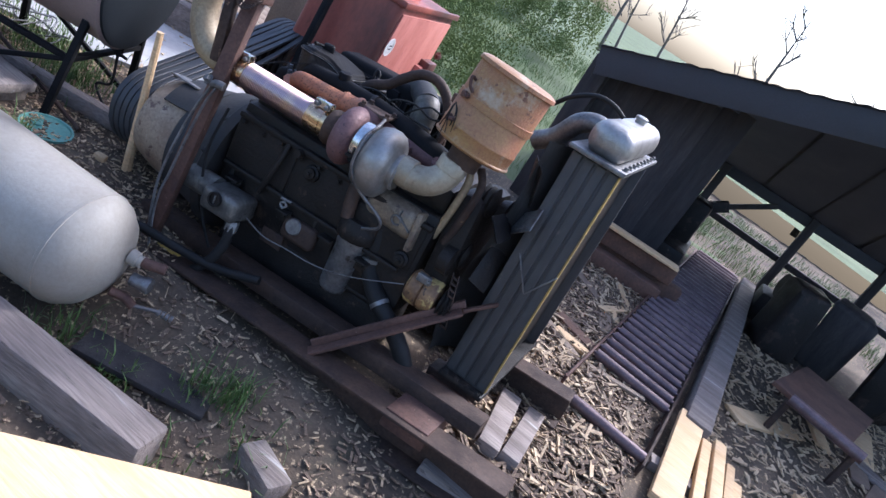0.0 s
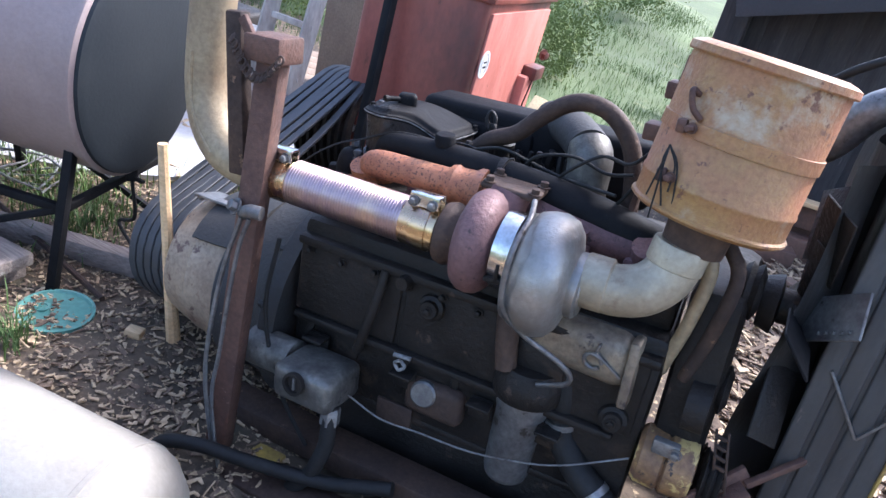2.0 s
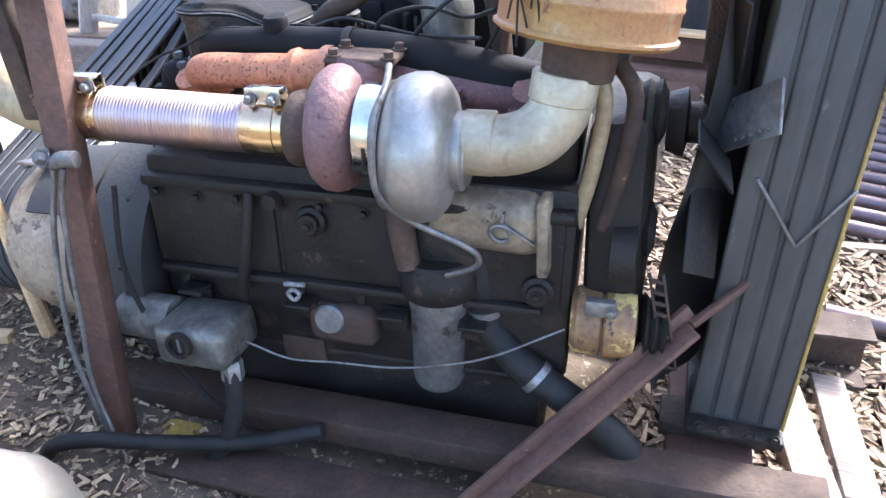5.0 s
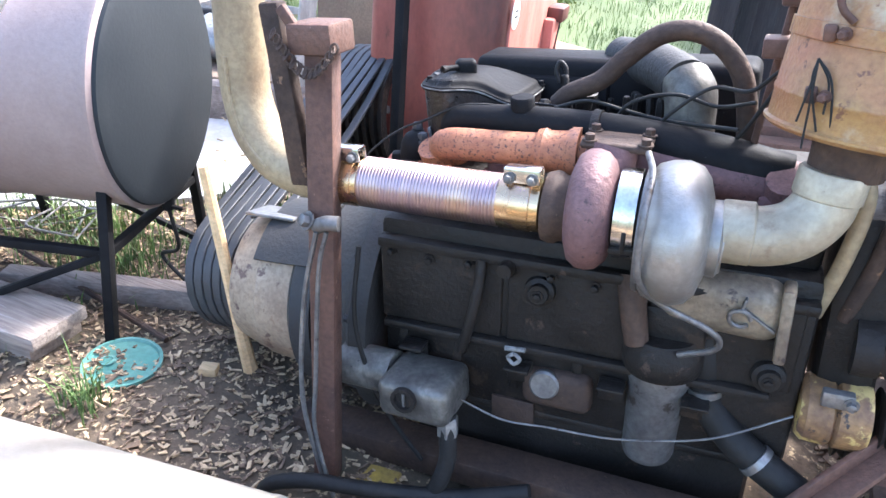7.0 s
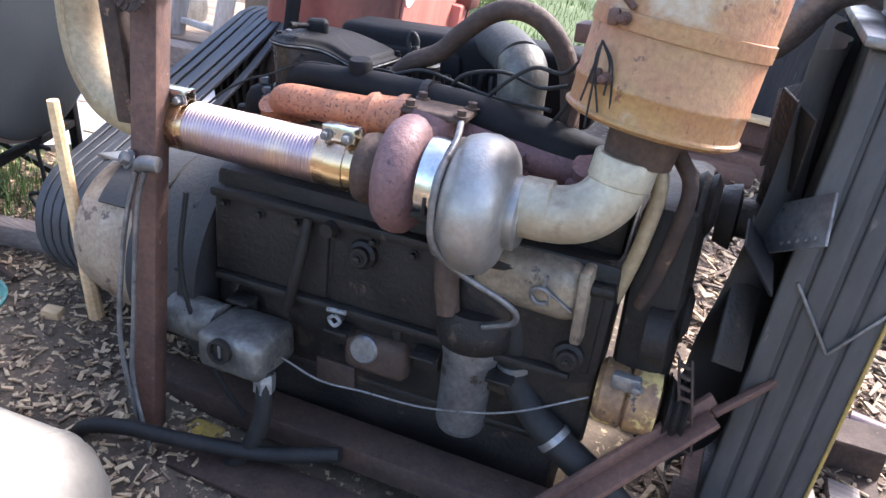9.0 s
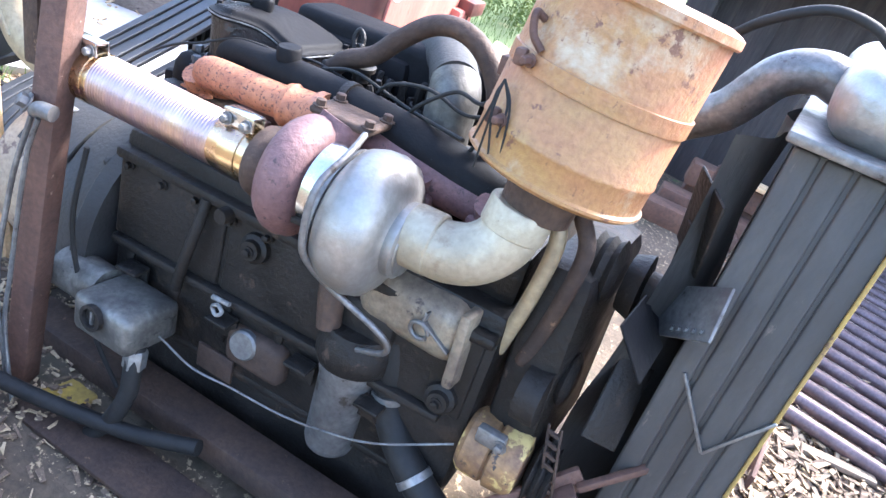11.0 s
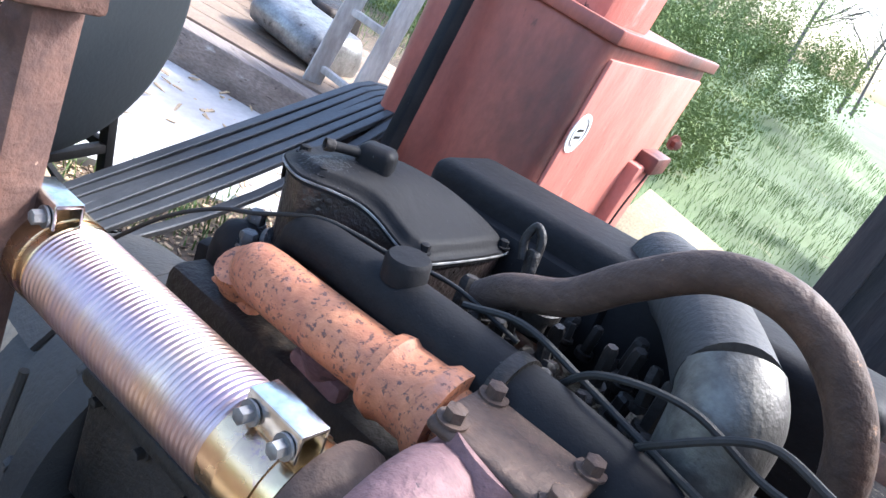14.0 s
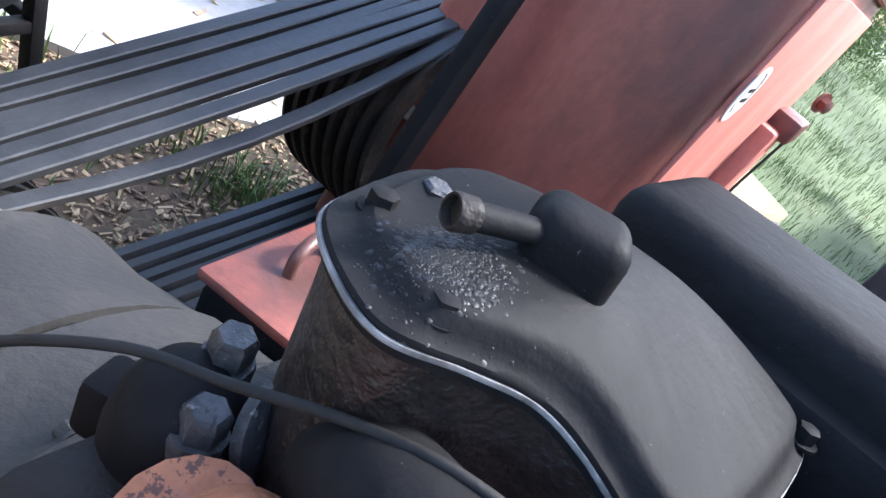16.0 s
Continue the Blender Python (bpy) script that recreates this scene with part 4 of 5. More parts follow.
valve = part("air_valve", join(tube([(-0.425, 1.488, 0.765), (-0.4, 1.478, 0.778), (-0.375, 1.483, 0.778)], 0.014, 14), bolt((-0.44, 1.483, 0.775), (-0.5, -1, 0.6), 0.012, 0.016)), DULL, post)
part("air_line", tube([(-0.42, 1.475, 0.76), (-0.46, 1.465, 0.62), (-0.49, 1.455, 0.40), (-0.475, 1.46, 0.2)], 0.005, 8), DULL, post)
part("air_line", tube([(-0.395, 1.47, 0.765), (-0.42, 1.465, 0.68), (-0.455, 1.46, 0.45), (-0.475, 1.46, 0.3), (-0.43, 1.45, 0.08)], 0.0045, 8), DULL, post)

# ---- radiator ----
radiator = thing("radiator", (0.66, 2.17, 0.12), "black truck radiator with aluminium header tank", "radiator")
lean = Matrix.Translation((0.70, 2.09, 0.205)) @ Matrix.Rotation(radians(3.5), 4, "Y")


def leaned(bm):
    bmesh.ops.transform(bm, matrix=lean, verts=bm.verts)
    return bm


part("core", leaned(rbox((0.005, 0.0, 0.44), (0.08, 0.6, 0.86), 0.004)), BLACK, radiator)
for k in range(4):
    part("side_rib", leaned(rbox((-0.065 + 0.043 * k, -0.302, 0.44), (0.036, 0.012, 0.86), 0.005, None, 3)), HAZED, radiator)
    part("flange_bolt", leaned(bolt((-0.062 + 0.043 * k, -0.337, 0.004), (0, -1, 0.2), 0.008, 0.008)), BLACK, radiator)
for y in (-0.295, 0.305):
    part("side_plate", leaned(rbox((0, y, 0.44), (0.165, 0.012, 0.88), 0.003)), HAZED, radiator)
part("bottom_flange", leaned(rbox((0, 0, -0.008), (0.175, 0.68, 0.02), 0.005)), BLACK, radiator)
part("top_flange", leaned(rbox((0.0, 0, 0.885), (0.195, 0.69, 0.016), 0.004)), DULL, radiator)
header = part("header_tank", leaned(rbox((0, 0, 0.945), (0.145, 0.63, 0.115), 0.05, None, 6)), ALU, radiator, "dull aluminium header tank")
for k in range(9):
    part("tank_bolt", leaned(bolt((0.084, -0.3 + k * 0.075, 0.893), (0, 0, 1), 0.007, 0.012)), DULL, header)
part("filler_neck", leaned(lathe([(0, 0.018), (0.02, 0.018), (0.022, 0.023), (0.03, 0.023), (0.034, 0.012)], (0, 0.06, 0.995), (0, 0, 1), 28)), ALU, header)
part("overflow_line", leaned(tube([(-0.03, -0.13, 1.01), (-0.07, -0.16, 1.03), (-0.13, -0.17, 1.03), (-0.2, -0.16, 0.99), (-0.26, -0.1, 0.93)], 0.008, 10)), RUBBER, header)
part("upper_hose", leaned(tube([(-0.06, -0.1, 0.94), (-0.1, -0.1, 0.945), (-0.15, -0.1, 0.92), (-0.2, -0.08, 0.84), (-0.26, -0.06, 0.79)], 0.034, 20)), DULL, radiator)
# torn rubber baffle on the fan side
rag = sheet(-0.34, 0.3, 0.03, 0.86, 30, 34, lambda x, y: 0)
for v in rag.verts:
    y, z = v.co.x, v.co.y
    v.co = Vector((-0.1 - 0.04 * step(-y, 0.2, 0.34) - 0.05 * noise.noise((y * 7, z * 2.2, 1)) - 0.02 * math.sin(y * 16 + z * 2) - 0.02 * step(-z, -0.5, -0.2) * noise.noise((y * 9, z * 6, 4)), y, z))
bmesh.ops.solidify(rag, geom=rag.faces[:], thickness=0.004)
part("rubber_baffle", leaned(rag), HAZED, radiator, "torn crumpled rubber baffle")
part("v_bracket", leaned(join(bar((-0.06, -0.312, 0.5), (0.02, -0.312, 0.39), 0.006, 0.006, 0.002), bar((0.085, -0.312, 0.5), (0.02, -0.312, 0.39), 0.006, 0.006, 0.002))), DULL, radiator)
part("yellow_edge", leaned(rbox((0.083, -0.303, 0.44), (0.006, 0.02, 0.86), 0.002)), YELLOW, radiator, "worn yellow edge strip")

# ---- skid ----
skid = thing("steel_skid", (0.2, 1.7, 0.0), "rusty channel steel skid under engine and radiator", "skid frame")
for yy, mat2 in ((1.47, DARKRUST), (2.26, DARKRUST)):
    for nm, dy, z, w2, h2 in (("top_flange", 0.02, 0.142, 0.11, 0.012), ("web", 0.05, 0.074, 0.012, 0.12), ("bottom_flange", 0.02, 0.006, 0.11, 0.012)):
        part(nm, rbox((0.16, yy + dy, z), (1.74, w2, h2), 0.003), mat2, skid)
part("inner_beam", rbox((0.1, 1.64, 0.175), (1.5, 0.09, 0.06), 0.006), DARKRUST, skid)
part("cross_member", rbox((0.66, 1.86, 0.12), (0.16, 0.8, 0.07), 0.006), RUST, skid)
part("radiator_foot", rbox((0.665, 1.83, 0.165), (0.2, 0.09, 0.035), 0.004), DARKRUST, skid)
part("brace", join(bar((0.25, 1.48, 0.14), (0.60, 1.72, 0.45), 0.05, 0.012, 0.003), bar((0.25, 1.505, 0.155), (0.60, 1.745, 0.465), 0.012, 0.05, 0.003), bar((0.60, 1.73, 0.45), (0.73, 1.82, 0.545), 0.014, 0.014, 0.003)), RUST, skid)
part("rear_plate", rbox((-0.68, 1.545, 0.16), (0.26, 0.11, 0.01), 0.003, Matrix.Rotation(radians(-6), 4, "Z")), BLACKP, skid, "black sheet steel plate")
part("yellow_beam", rbox((-0.58, 1.535, 0.085), (0.46, 0.09, 0.13), 0.006), YELLOW, skid, "worn yellow beam")
ghose = thing("rubber_hose", (-0.5, 1.4, 0.1), "black rubber hose curled beside the skid", "hose")
part("tube", tube([(-0.62, 1.42, 0.10), (-0.57, 1.40, 0.19), (-0.48, 1.42, 0.215), (-0.36, 1.46, 0.2), (-0.2, 1.52, 0.185), (-0.05, 1.56, 0.215)], 0.016, 16), RUBBER, ghose)

# ---- drive belts ----
PX, W = -1.02, 0.029
drive = thing("drive_pulley", (-1.12, 1.87, 0.28), "black grooved belt pulley on the clutch shaft", "pulley")
prof = [(0, 0.05), (0, 0.163)]
for i in range(7):
    prof += [(0.005 + i * W, 0.163), (0.009 + i * W, 0.148), (0.02 + i * W, 0.148), (0.024 + i * W, 0.163)]
prof += [(0.208, 0.163), (0.208, 0.11), (0.2, 0.1), (0.2, 0.0)]
part("rim", lathe(prof, (PX, 1.87, 0.415), (1, 0, 0), 56), BLACK, drive)
part("shaft", lathe([(0, 0.05), (0.12, 0.05)], (-0.9, 1.87, 0.43), (1, 0, 0), 24), DULL, drive)
wheel = thing("driven_pulley", (-1.12, 2.77, 0.45), "large grooved driven pulley with spokes", "pulley")
part("rim", lathe([(h, r + 0.045) for h, r in prof[1:-3]] + [(0.208, 0.175), (0.02, 0.165), (0.0, 0.165)], (PX, 2.6, 0.66), (1, 0, 0), 64), BLACK, wheel)
part("hub", lathe([(0, 0.045), (0.26, 0.045), (0.28, 0.03), (0.4, 0.03)], (PX, 2.6, 0.66), (1, 0, 0), 24), DULL, wheel)
for k in range(5):
    t = 2 * math.pi * k / 5 + 0.3
    part("spoke", bar((PX + 0.15, 2.6 + 0.04 * math.cos(t), 0.66 + 0.04 * math.sin(t)), (PX + 0.15, 2.6 + 0.172 * math.cos(t), 0.66 + 0.172 * math.sin(t)), 0.05, 0.025, 0.006), DULL, wheel)
for i in range(7):
    x = PX + 0.0145 + i * W
    belt = thing("drive_belt", (x, 2.3, 0.5), "black rubber drive belt stretched between two pulleys", "belt", "drive belts")
    a0, r0, a1, r1 = Vector((x, 1.87, 0.415)), 0.163, Vector((x, 2.6, 0.66)), 0.208
    slack = 0.05 if i == 6 else 0.006 * (i % 3)
    d = (a1 - a0).normalized()
    n = Vector((0, -d.z, d.y))
    loop = [a0 + (n * math.cos(t) - d * math.sin(t)) * r0 for t in (math.pi * k / 12 for k in range(13))]
    loop += [a0.lerp(a1, k / 8) - n * (r0 + (r1 - r0) * k / 8) - Vector((0, 0, 0.3 * slack * math.sin(math.pi * k / 8))) for k in range(1, 8)]
    loop += [a1 + (-n * math.cos(t) + d * math.sin(t)) * r1 for t in (math.pi * k / 12 for k in range(13))]
    loop += [a1.lerp(a0, k / 8) + n * (r1 + (r0 - r1) * k / 8) - Vector((0, 0, slack * math.sin(math.pi * k / 8))) for k in range(1, 8)]
    bm = bmesh.new()
    cen = (a0 + a1) / 2
    rings = []
    for i2, p in enumerate(loop):
        q, o = loop[(i2 + 1) % len(loop)], loop[i2 - 1]
        t = (q - o).normalized()
        out = Vector((0, t.z, -t.y))
        if out.dot(p - cen) < 0:
            out = -out
        rings.append([bm.verts.new(p + Vector((sx, 0, 0)) + out * so) for sx, so in ((-0.0125, 0.003), (-0.0105, 0.005), (0.0105, 0.005), (0.0125, 0.003), (0.008, -0.009), (-0.008, -0.009))])
    for i2 in range(len(loop)):
        p, q = rings[i2], rings[(i2 + 1) % len(loop)]
        for j in range(6):
            bm.faces.new((p[j], p[(j + 1) % 6], q[(j + 1) % 6], q[j]))
    bmesh.ops.recalc_face_normals(bm, faces=bm.faces)
    part("loop", bm, BELT, belt)
part("tie_wire", tube([(-0.83, 2.03, 0.33), (-0.82, 2.04, 0.39), (-0.81, 2.03, 0.43), (-0.825, 2.02, 0.415)], 0.006, 8), RUBBER, belt)

guard = thing("belt_guard_bar", (-0.93, 2.45, 0.4), "black painted steel guard bar beside the pulley", "guard bar")
part("bar", bar((-0.765, 2.34, 0.42), (-0.73, 2.5, 1.3), 0.035, 0.03, 0.006), BLACKP, guard)
part("foot", bar((-0.775, 2.28, 0.1), (-0.765, 2.34, 0.44), 0.05, 0.05, 0.006), BLACKP, guard)

# ---- red hopper ----
hopper = thing("hopper", (-0.64, 2.85, 0.1), "faded red sheet steel hopper with rust stains", "hopper")
hl = Matrix.Translation((-0.458, 2.618, 0.974)) @ Matrix.Rotation(radians(6), 4, "Z") @ Matrix.Translation((-0.2455, 0.165, -0.238)) @ Matrix.Rotation(radians(8), 4, "Y")


def hop(bm):
    bmesh.ops.transform(bm, matrix=hl, verts=bm.verts)
    return bm


part("shell", hop(rbox((-0.015, 0.15, 0.03), (0.43, 0.76, 0.9), 0.035, None, 6)), RED, hopper)
part("rim", hop(join(rbox((-0.015, -0.235, 0.475), (0.46, 0.02, 0.03), 0.004), rbox((0.205, 0.15, 0.475), (0.02, 0.78, 0.03), 0.004), rbox((-0.24, 0.15, 0.475), (0.02, 0.78, 0.03), 0.004))), RED, hopper)
part("chute", hop(rbox((0.02, 0.03, 0.66), (0.2, 0.3, 0.4), 0.03)), SALMON, hopper)
part("side_panel", hop(rbox((0.202, 0.15, 0.03), (0.012, 0.70, 0.80), 0.004)), SALMON, hopper, "bleached salmon side panel")
door = part("chute_door", hop(rbox((0.22, 0.36, -0.06), (0.05, 0.13, 0.5), 0.01)), SALMON, hopper)
part("door_pivot", hop(join(rbox((0.235, 0.40, 0.2), (0.06, 0.12, 0.05), 0.006), bolt((0.25, 0.42, 0.27), (1, -0.5, 0), 0.015, 0.02))), RED, hopper)
part("pull_cord", hop(tube([(0.26, 0.33, 0.18), (0.255, 0.3, 0.05), (0.26, 0.27, -0.1), (0.25, 0.26, -0.25)], 0.003, 7)), RUBBER, hopper)
seal = hop(join(lathe([(0, 0.045), (0.002, 0.045), (0.002, 0.036), (0, 0.036)], (0.2085, -0.165, 0.27), (1, 0, 0), 36), lathe([(0, 0.026), (0.002, 0.026), (0.002, 0.0)], (0.2085, -0.165, 0.27), (1, 0, 0), 20)))
part("round_mark", seal, WHITEP, hopper, "round pale maker's mark")
part("mark_bars", hop(join(rbox((0.2115, -0.165, 0.278), (0.001, 0.03, 0.006), 0), rbox((0.2115, -0.165, 0.262), (0.001, 0.03, 0.006), 0))), BLACK, hopper)
part("small_plate", hop(join(rbox((0.212, 0.2, -0.16), (0.004, 0.05, 0.05), 0.001))), WHITEP, hopper)
part("leg", hop(bar((0.17, -0.2, -0.42), (0.17, -0.2, -0.74), 0.05, 0.05)), RED, hopper)
part("leg", hop(bar((-0.2, -0.2, -0.42), (-0.2, -0.2, -0.62), 0.05, 0.05)), RED, hopper)
part("leg", hop(bar((0.17, 0.45, -0.42), (0.17, 0.45, -0.74), 0.05, 0.05)), RED, hopper)
part("leg", hop(bar((-0.2, 0.45, -0.42), (-0.2, 0.45, -0.62), 0.05, 0.05)), RED, hopper)

tray = thing("battery_box", (-0.62, 2.25, 0.3), "black box with faded orange handled lid", "battery box")
part("box", rbox((-0.6, 2.15, 0.45), (0.14, 0.27, 0.36), 0.012, Matrix.Rotation(radians(13), 4, "Z")), BLACKP, tray)
part("lid", rbox((-0.6, 2.15, 0.637), (0.15, 0.28, 0.014), 0.005, Matrix.Rotation(radians(13), 4, "Z")), RED, tray, "faded red lid")
part("handle", tube([(-0.605, 2.085, 0.643), (-0.608, 2.09, 0.668), (-0.617, 2.12, 0.68), (-0.625, 2.15, 0.668), (-0.627, 2.155, 0.643)], 0.008, 12), RED, tray)

# ---- white tank ----
TY, TZ, TR = 1.12, 0.205, 0.235
SEAT[0] = Matrix.Translation((-0.276, 1.109, 0.205)) @ Matrix.Rotation(radians(9), 4, "Z") @ Matrix.Scale(0.81, 4) @ Matrix.Translation((0.205, -TY, -TZ))
tank = thing("air_tank", (-0.7, TY, 0.0), "white painted steel pressure tank lying on the ground", "tank")
part("shell", lathe([(0, 0.01), (0.008, 0.06), (0.03, 0.13), (0.07, 0.19), (0.12, 0.225), (0.15, 0.232), (0.152, 0.235), (0.165, 0.235), (0.167, 0.233), (1.05, TR), (1.1, 0.22), (1.16, 0.15), (1.18, 0.02)], (-0.205, TY, TZ), (-1, 0, 0), 64), WHITE, tank)
part("outlet_port", join(lathe([(0, 0.03), (0.03, 0.03), (0.035, 0.024), (0.05, 0.024)], (-0.21, TY + 0.06, TZ + 0.05), (1, 0.15, 0), 24)), WHITE, tank)
part("outlet_pipe", tube([(-0.18, TY + 0.07, TZ + 0.05), (-0.13, TY + 0.08, TZ + 0.055), (-0.08, TY + 0.1, TZ + 0.06)], 0.02, 16), RUST, tank, "rusty outlet pipe")
part("pressure_valve", join(lathe([(0, 0.026), (0.05, 0.026), (0.052, 0.032), (0.075, 0.032), (0.08, 0.02)], (-0.17, TY + 0.06, TZ - 0.03), (1, 0.2, 0.1), 20)), DULL, tank)
part("drain_pipe", tube([(-0.21, TY + 0.02, TZ - 0.1), (-0.16, TY + 0.05, TZ - 0.11), (-0.12, TY + 0.06, TZ - 0.13)], 0.018, 14), RUST, tank)
part("coupling", join(*[lathe([(0, 0.014), (0.012, 0.014)], (-0.05 + 0.016 * k, TY + 0.12 + 0.006 * k, 0.075 - 0.002 * k), (1, 0.3, -0.1), 14) for k in range(4)], tube([(-0.12, TY + 0.06, 0.08), (-0.05, TY + 0.12, 0.075)], 0.008, 10)), DULL, tank)


# ---- yard ----
SEAT[0] = LEVEL


def gz(x, y):
    return land(x, y)


timber = tagged(part("timber", bar((0.2, 0.90, -0.005), (-1.3, 0.72, -0.005), 0.13, 0.14, 0.014), WOOD), "weathered grey timber beam lying on the ground", "timber")
ba, bd = Vector((0.27, 0.42, 0.29)), Vector((0.783, 0.622, 0))
sawn = tagged(part("sawn_board", bar(ba - bd * 0.95 - Vector((0, 0, 0.02)), ba + bd * 0.42, 0.16, 0.06, 0.006), FRESH), "fresh yellow sawn board resting on a trestle", "board")
tres = thing("trestle", (0.0, 0.2, -0.05), "rough timber trestle under a sawn board", "trestle")
for k in (-0.75, 0.1):
    c, w2 = ba + bd * k - Vector((0, 0, 0.06 if k > 0 else 0.076)), Vector((-0.622, 0.783, 0))
    for sgn in (-1, 1):
        part("leg", bar(c + w2 * 0.06 * sgn, Vector((c.x, c.y, -0.08)) + w2 * 0.13 * sgn, 0.05, 0.05), WOOD, tres)
    part("crosspiece", bar(c - w2 * 0.1, c + w2 * 0.1, 0.05, 0.05), WOOD, tres)
blk = tagged(part("wood_block", rbox((0.425, 1.125, 0.015), (0.17, 0.09, 0.07), 0.01, Matrix.Rotation(radians(-20), 4, "Z")), WOOD), "grey weathered block of wood on the ground", "block")
tagged(part("old_board", rbox((-0.03, 1.1, 0.008), (0.42, 0.125, 0.022), 0.006, Matrix.Rotation(radians(20), 4, "Z")), SHEDWOOD), "dark rotten board trodden into the earth", "board")
for dx, mat2, lab in ((0.0, YELLOW, "small yellow plastic tag wedged on the skid"), (-0.035, BLUEP, "small blue plastic tag wedged on the skid")):
    tagged(part("tag", rbox((0.62 + dx, 1.66, 0.225), (0.03, 0.012, 0.055), 0.004, Matrix.Rotation(radians(18), 4, "Y")), mat2), lab, "tag")
for i, (x, y, w, l, a) in enumerate(((0.84, 2.0, 0.085, 0.42, 8), (0.94, 2.02, 0.075, 0.4, 3))):
    tagged(part("support_plank", rbox((x, y, 0.13), (w, l, 0.05), 0.005, Matrix.Rotation(radians(a), 4, "Z")), WOOD), "short grey plank propping the end of the skid", "plank", "planks under the skid")
tagged(part("front_sleeper", rbox((0.86, 1.55, 0.10), (0.24, 0.14, 0.08), 0.008, Matrix.Rotation(radians(5), 4, "Z")), WOOD), "timber sleeper under the skid rail", "sleeper")

lid = thing("bucket_lid", (-1.185, 1.58, 0.1), "green plastic bucket lid lying on the ground", "bucket lid")
part("disc", lathe([(0, 0.09), (0.0, 0.099), (0.012, 0.1), (0.013, 0.092), (0.006, 0.088), (0.006, 0.0)], (-1.185, 1.58, gz(-1.185, 1.58)), (0.03, -0.05, 1), 48), GREENP, lid)
part("spout_ring", lathe([(0, 0.018), (0.006, 0.02), (0.008, 0.014), (0.004, 0.012), (0.004, 0)], (-1.22, 1.565, gz(-1.185, 1.58) + 0.006), (0.03, -0.05, 1), 24), GREENP, lid)
stick = tagged(part("stick", tube([(-0.885, 1.72, gz(-0.89, 1.72) - 0.01), (-0.91, 1.705, 0.3), (-0.95, 1.685, 0.66)], [0.02, 0.016, 0.013], 9, 6), FRESH), "split wooden stick standing against the drum stand", "stick")
tagged(part("pale_chip_block", rbox((-0.97, 1.66, gz(-0.97, 1.66) + 0.012), (0.045, 0.035, 0.025), 0.003, Matrix.Rotation(radians(20), 4, "Z")), FRESH), "small pale offcut block on the ground", "offcut")

for k, (x0, y0, x1, y1, z, w, h) in enumerate(((-1.38, 1.55, -2.75, 1.46, 0.12, 0.17, 0.06), (-1.34, 1.54, -2.7, 1.44, 0.17, 0.18, 0.04))):
    tagged(part("plank", bar((x0, y0, z), (x1, y1, z), w, h, 0.006), WOOD), "thick weathered grey plank stacked on the ground", "plank", "stacked planks")
tagged(part("edging_timber", bar((-1.08, 1.93, 0.125), (-1.75, 1.69, 0.12), 0.06, 0.07, 0.006), WOOD), "dark old edging timber half sunk in the ground", "timber")
tagged(part("rod", tube([(-1.15, 1.70, 0.105), (-1.6, 1.76, 0.14), (-2.2, 1.83, 0.19)], 0.009, 8), DARKRUST), "thin rusty steel rod lying across the planks", "rod")

drum = thing("fuel_drum", (-1.55, 1.95, 0.45), "horizontal fuel drum with dark painted end on an iron stand", "fuel drum")
dc, dax = Vector((-1.32, 1.95, 0.72)), Vector((-0.95, -0.31, 0)).normalized()
part("shell", lathe([(0.0, 0.3), (0.0, 0.325), (0.008, 0.335), (0.02, 0.335), (0.028, 0.33), (0.4, 0.33), (0.41, 0.336), (0.42, 0.33), (1.25, 0.33), (1.25, 0.02)], dc, dax, 64), PINKISH, drum)
part("end_cap", lathe([(0, 0.02), (0.0, 0.3), (0.01, 0.322), (0.03, 0.326)], dc - dax * 0.02, dax, 64), TARP, drum, "dark blue-black drum end")
part("tap", join(tube([dc + Vector((-0.02, 0.0, -0.325)), dc + Vector((-0.02, 0.0, -0.37))], 0.018, 12, smooth=False), bar(dc + Vector((-0.06, 0, -0.36)), dc + Vector((0.03, 0, -0.36)), 0.014, 0.012)), BLACKP, drum)
part("fuel_line", tube([dc + Vector((-0.02, 0, -0.37)), dc + Vector((-0.01, 0.01, -0.5)), (-1.42, 1.98, 0.16), (-1.3, 1.95, 0.11), (-1.2, 1.9, 0.13)], 0.006, 8), RUBBER, drum)
part("dip_pipe", bar(dc + Vector((-0.42, -0.5, -0.35)), dc + Vector((-0.30, -0.4, 0.6)), 0.02, 0.02), DULL, drum)
pole = thing("pipe_pole", (-1.75, 1.3, 0.1), "pale painted pipe leaning beside the fuel drum", "pole")
part("pipe", tube([(-1.98, 1.42, gz(-1.98, 1.42) - 0.02), (-1.55, 1.44, 0.62), (-1.1, 1.46, 1.11), (-0.93, 1.47, 1.3)], 0.009, 12), WHITEP, pole)
stand = thing("drum_stand", (-1.85, 1.9, 0.1), "dark angle iron stand carrying a fuel drum", "stand")
side2 = Vector((dax.y, -dax.x, 0))
feet = []
for u, v in ((0.06, 0.27), (0.06, -0.27), (0.62, 0.27), (0.62, -0.27), (1.15, 0.27), (1.15, -0.27)):
    top = dc + dax * u + side2 * v * 0.85 + Vector((0, 0, -0.17))
    foot = Vector((dc.x + dax.x * u + side2.x * v * 1.15, dc.y + dax.y * u + side2.y * v * 1.15, 0.08))
    feet.append((top, foot))
    part("leg", bar(foot, top, 0.028, 0.028, 0.003), BLACKP, stand)
for (a, b) in ((0, 1), (2, 3), (4, 5), (0, 2), (2, 4), (1, 3), (3, 5)):
    p, q = feet[a][0].lerp(feet[a][1], 0.45), feet[b][0].lerp(feet[b][1], 0.45)
    part("crossbar", bar(p, q, 0.024, 0.024, 0.003), BLACKP, stand)
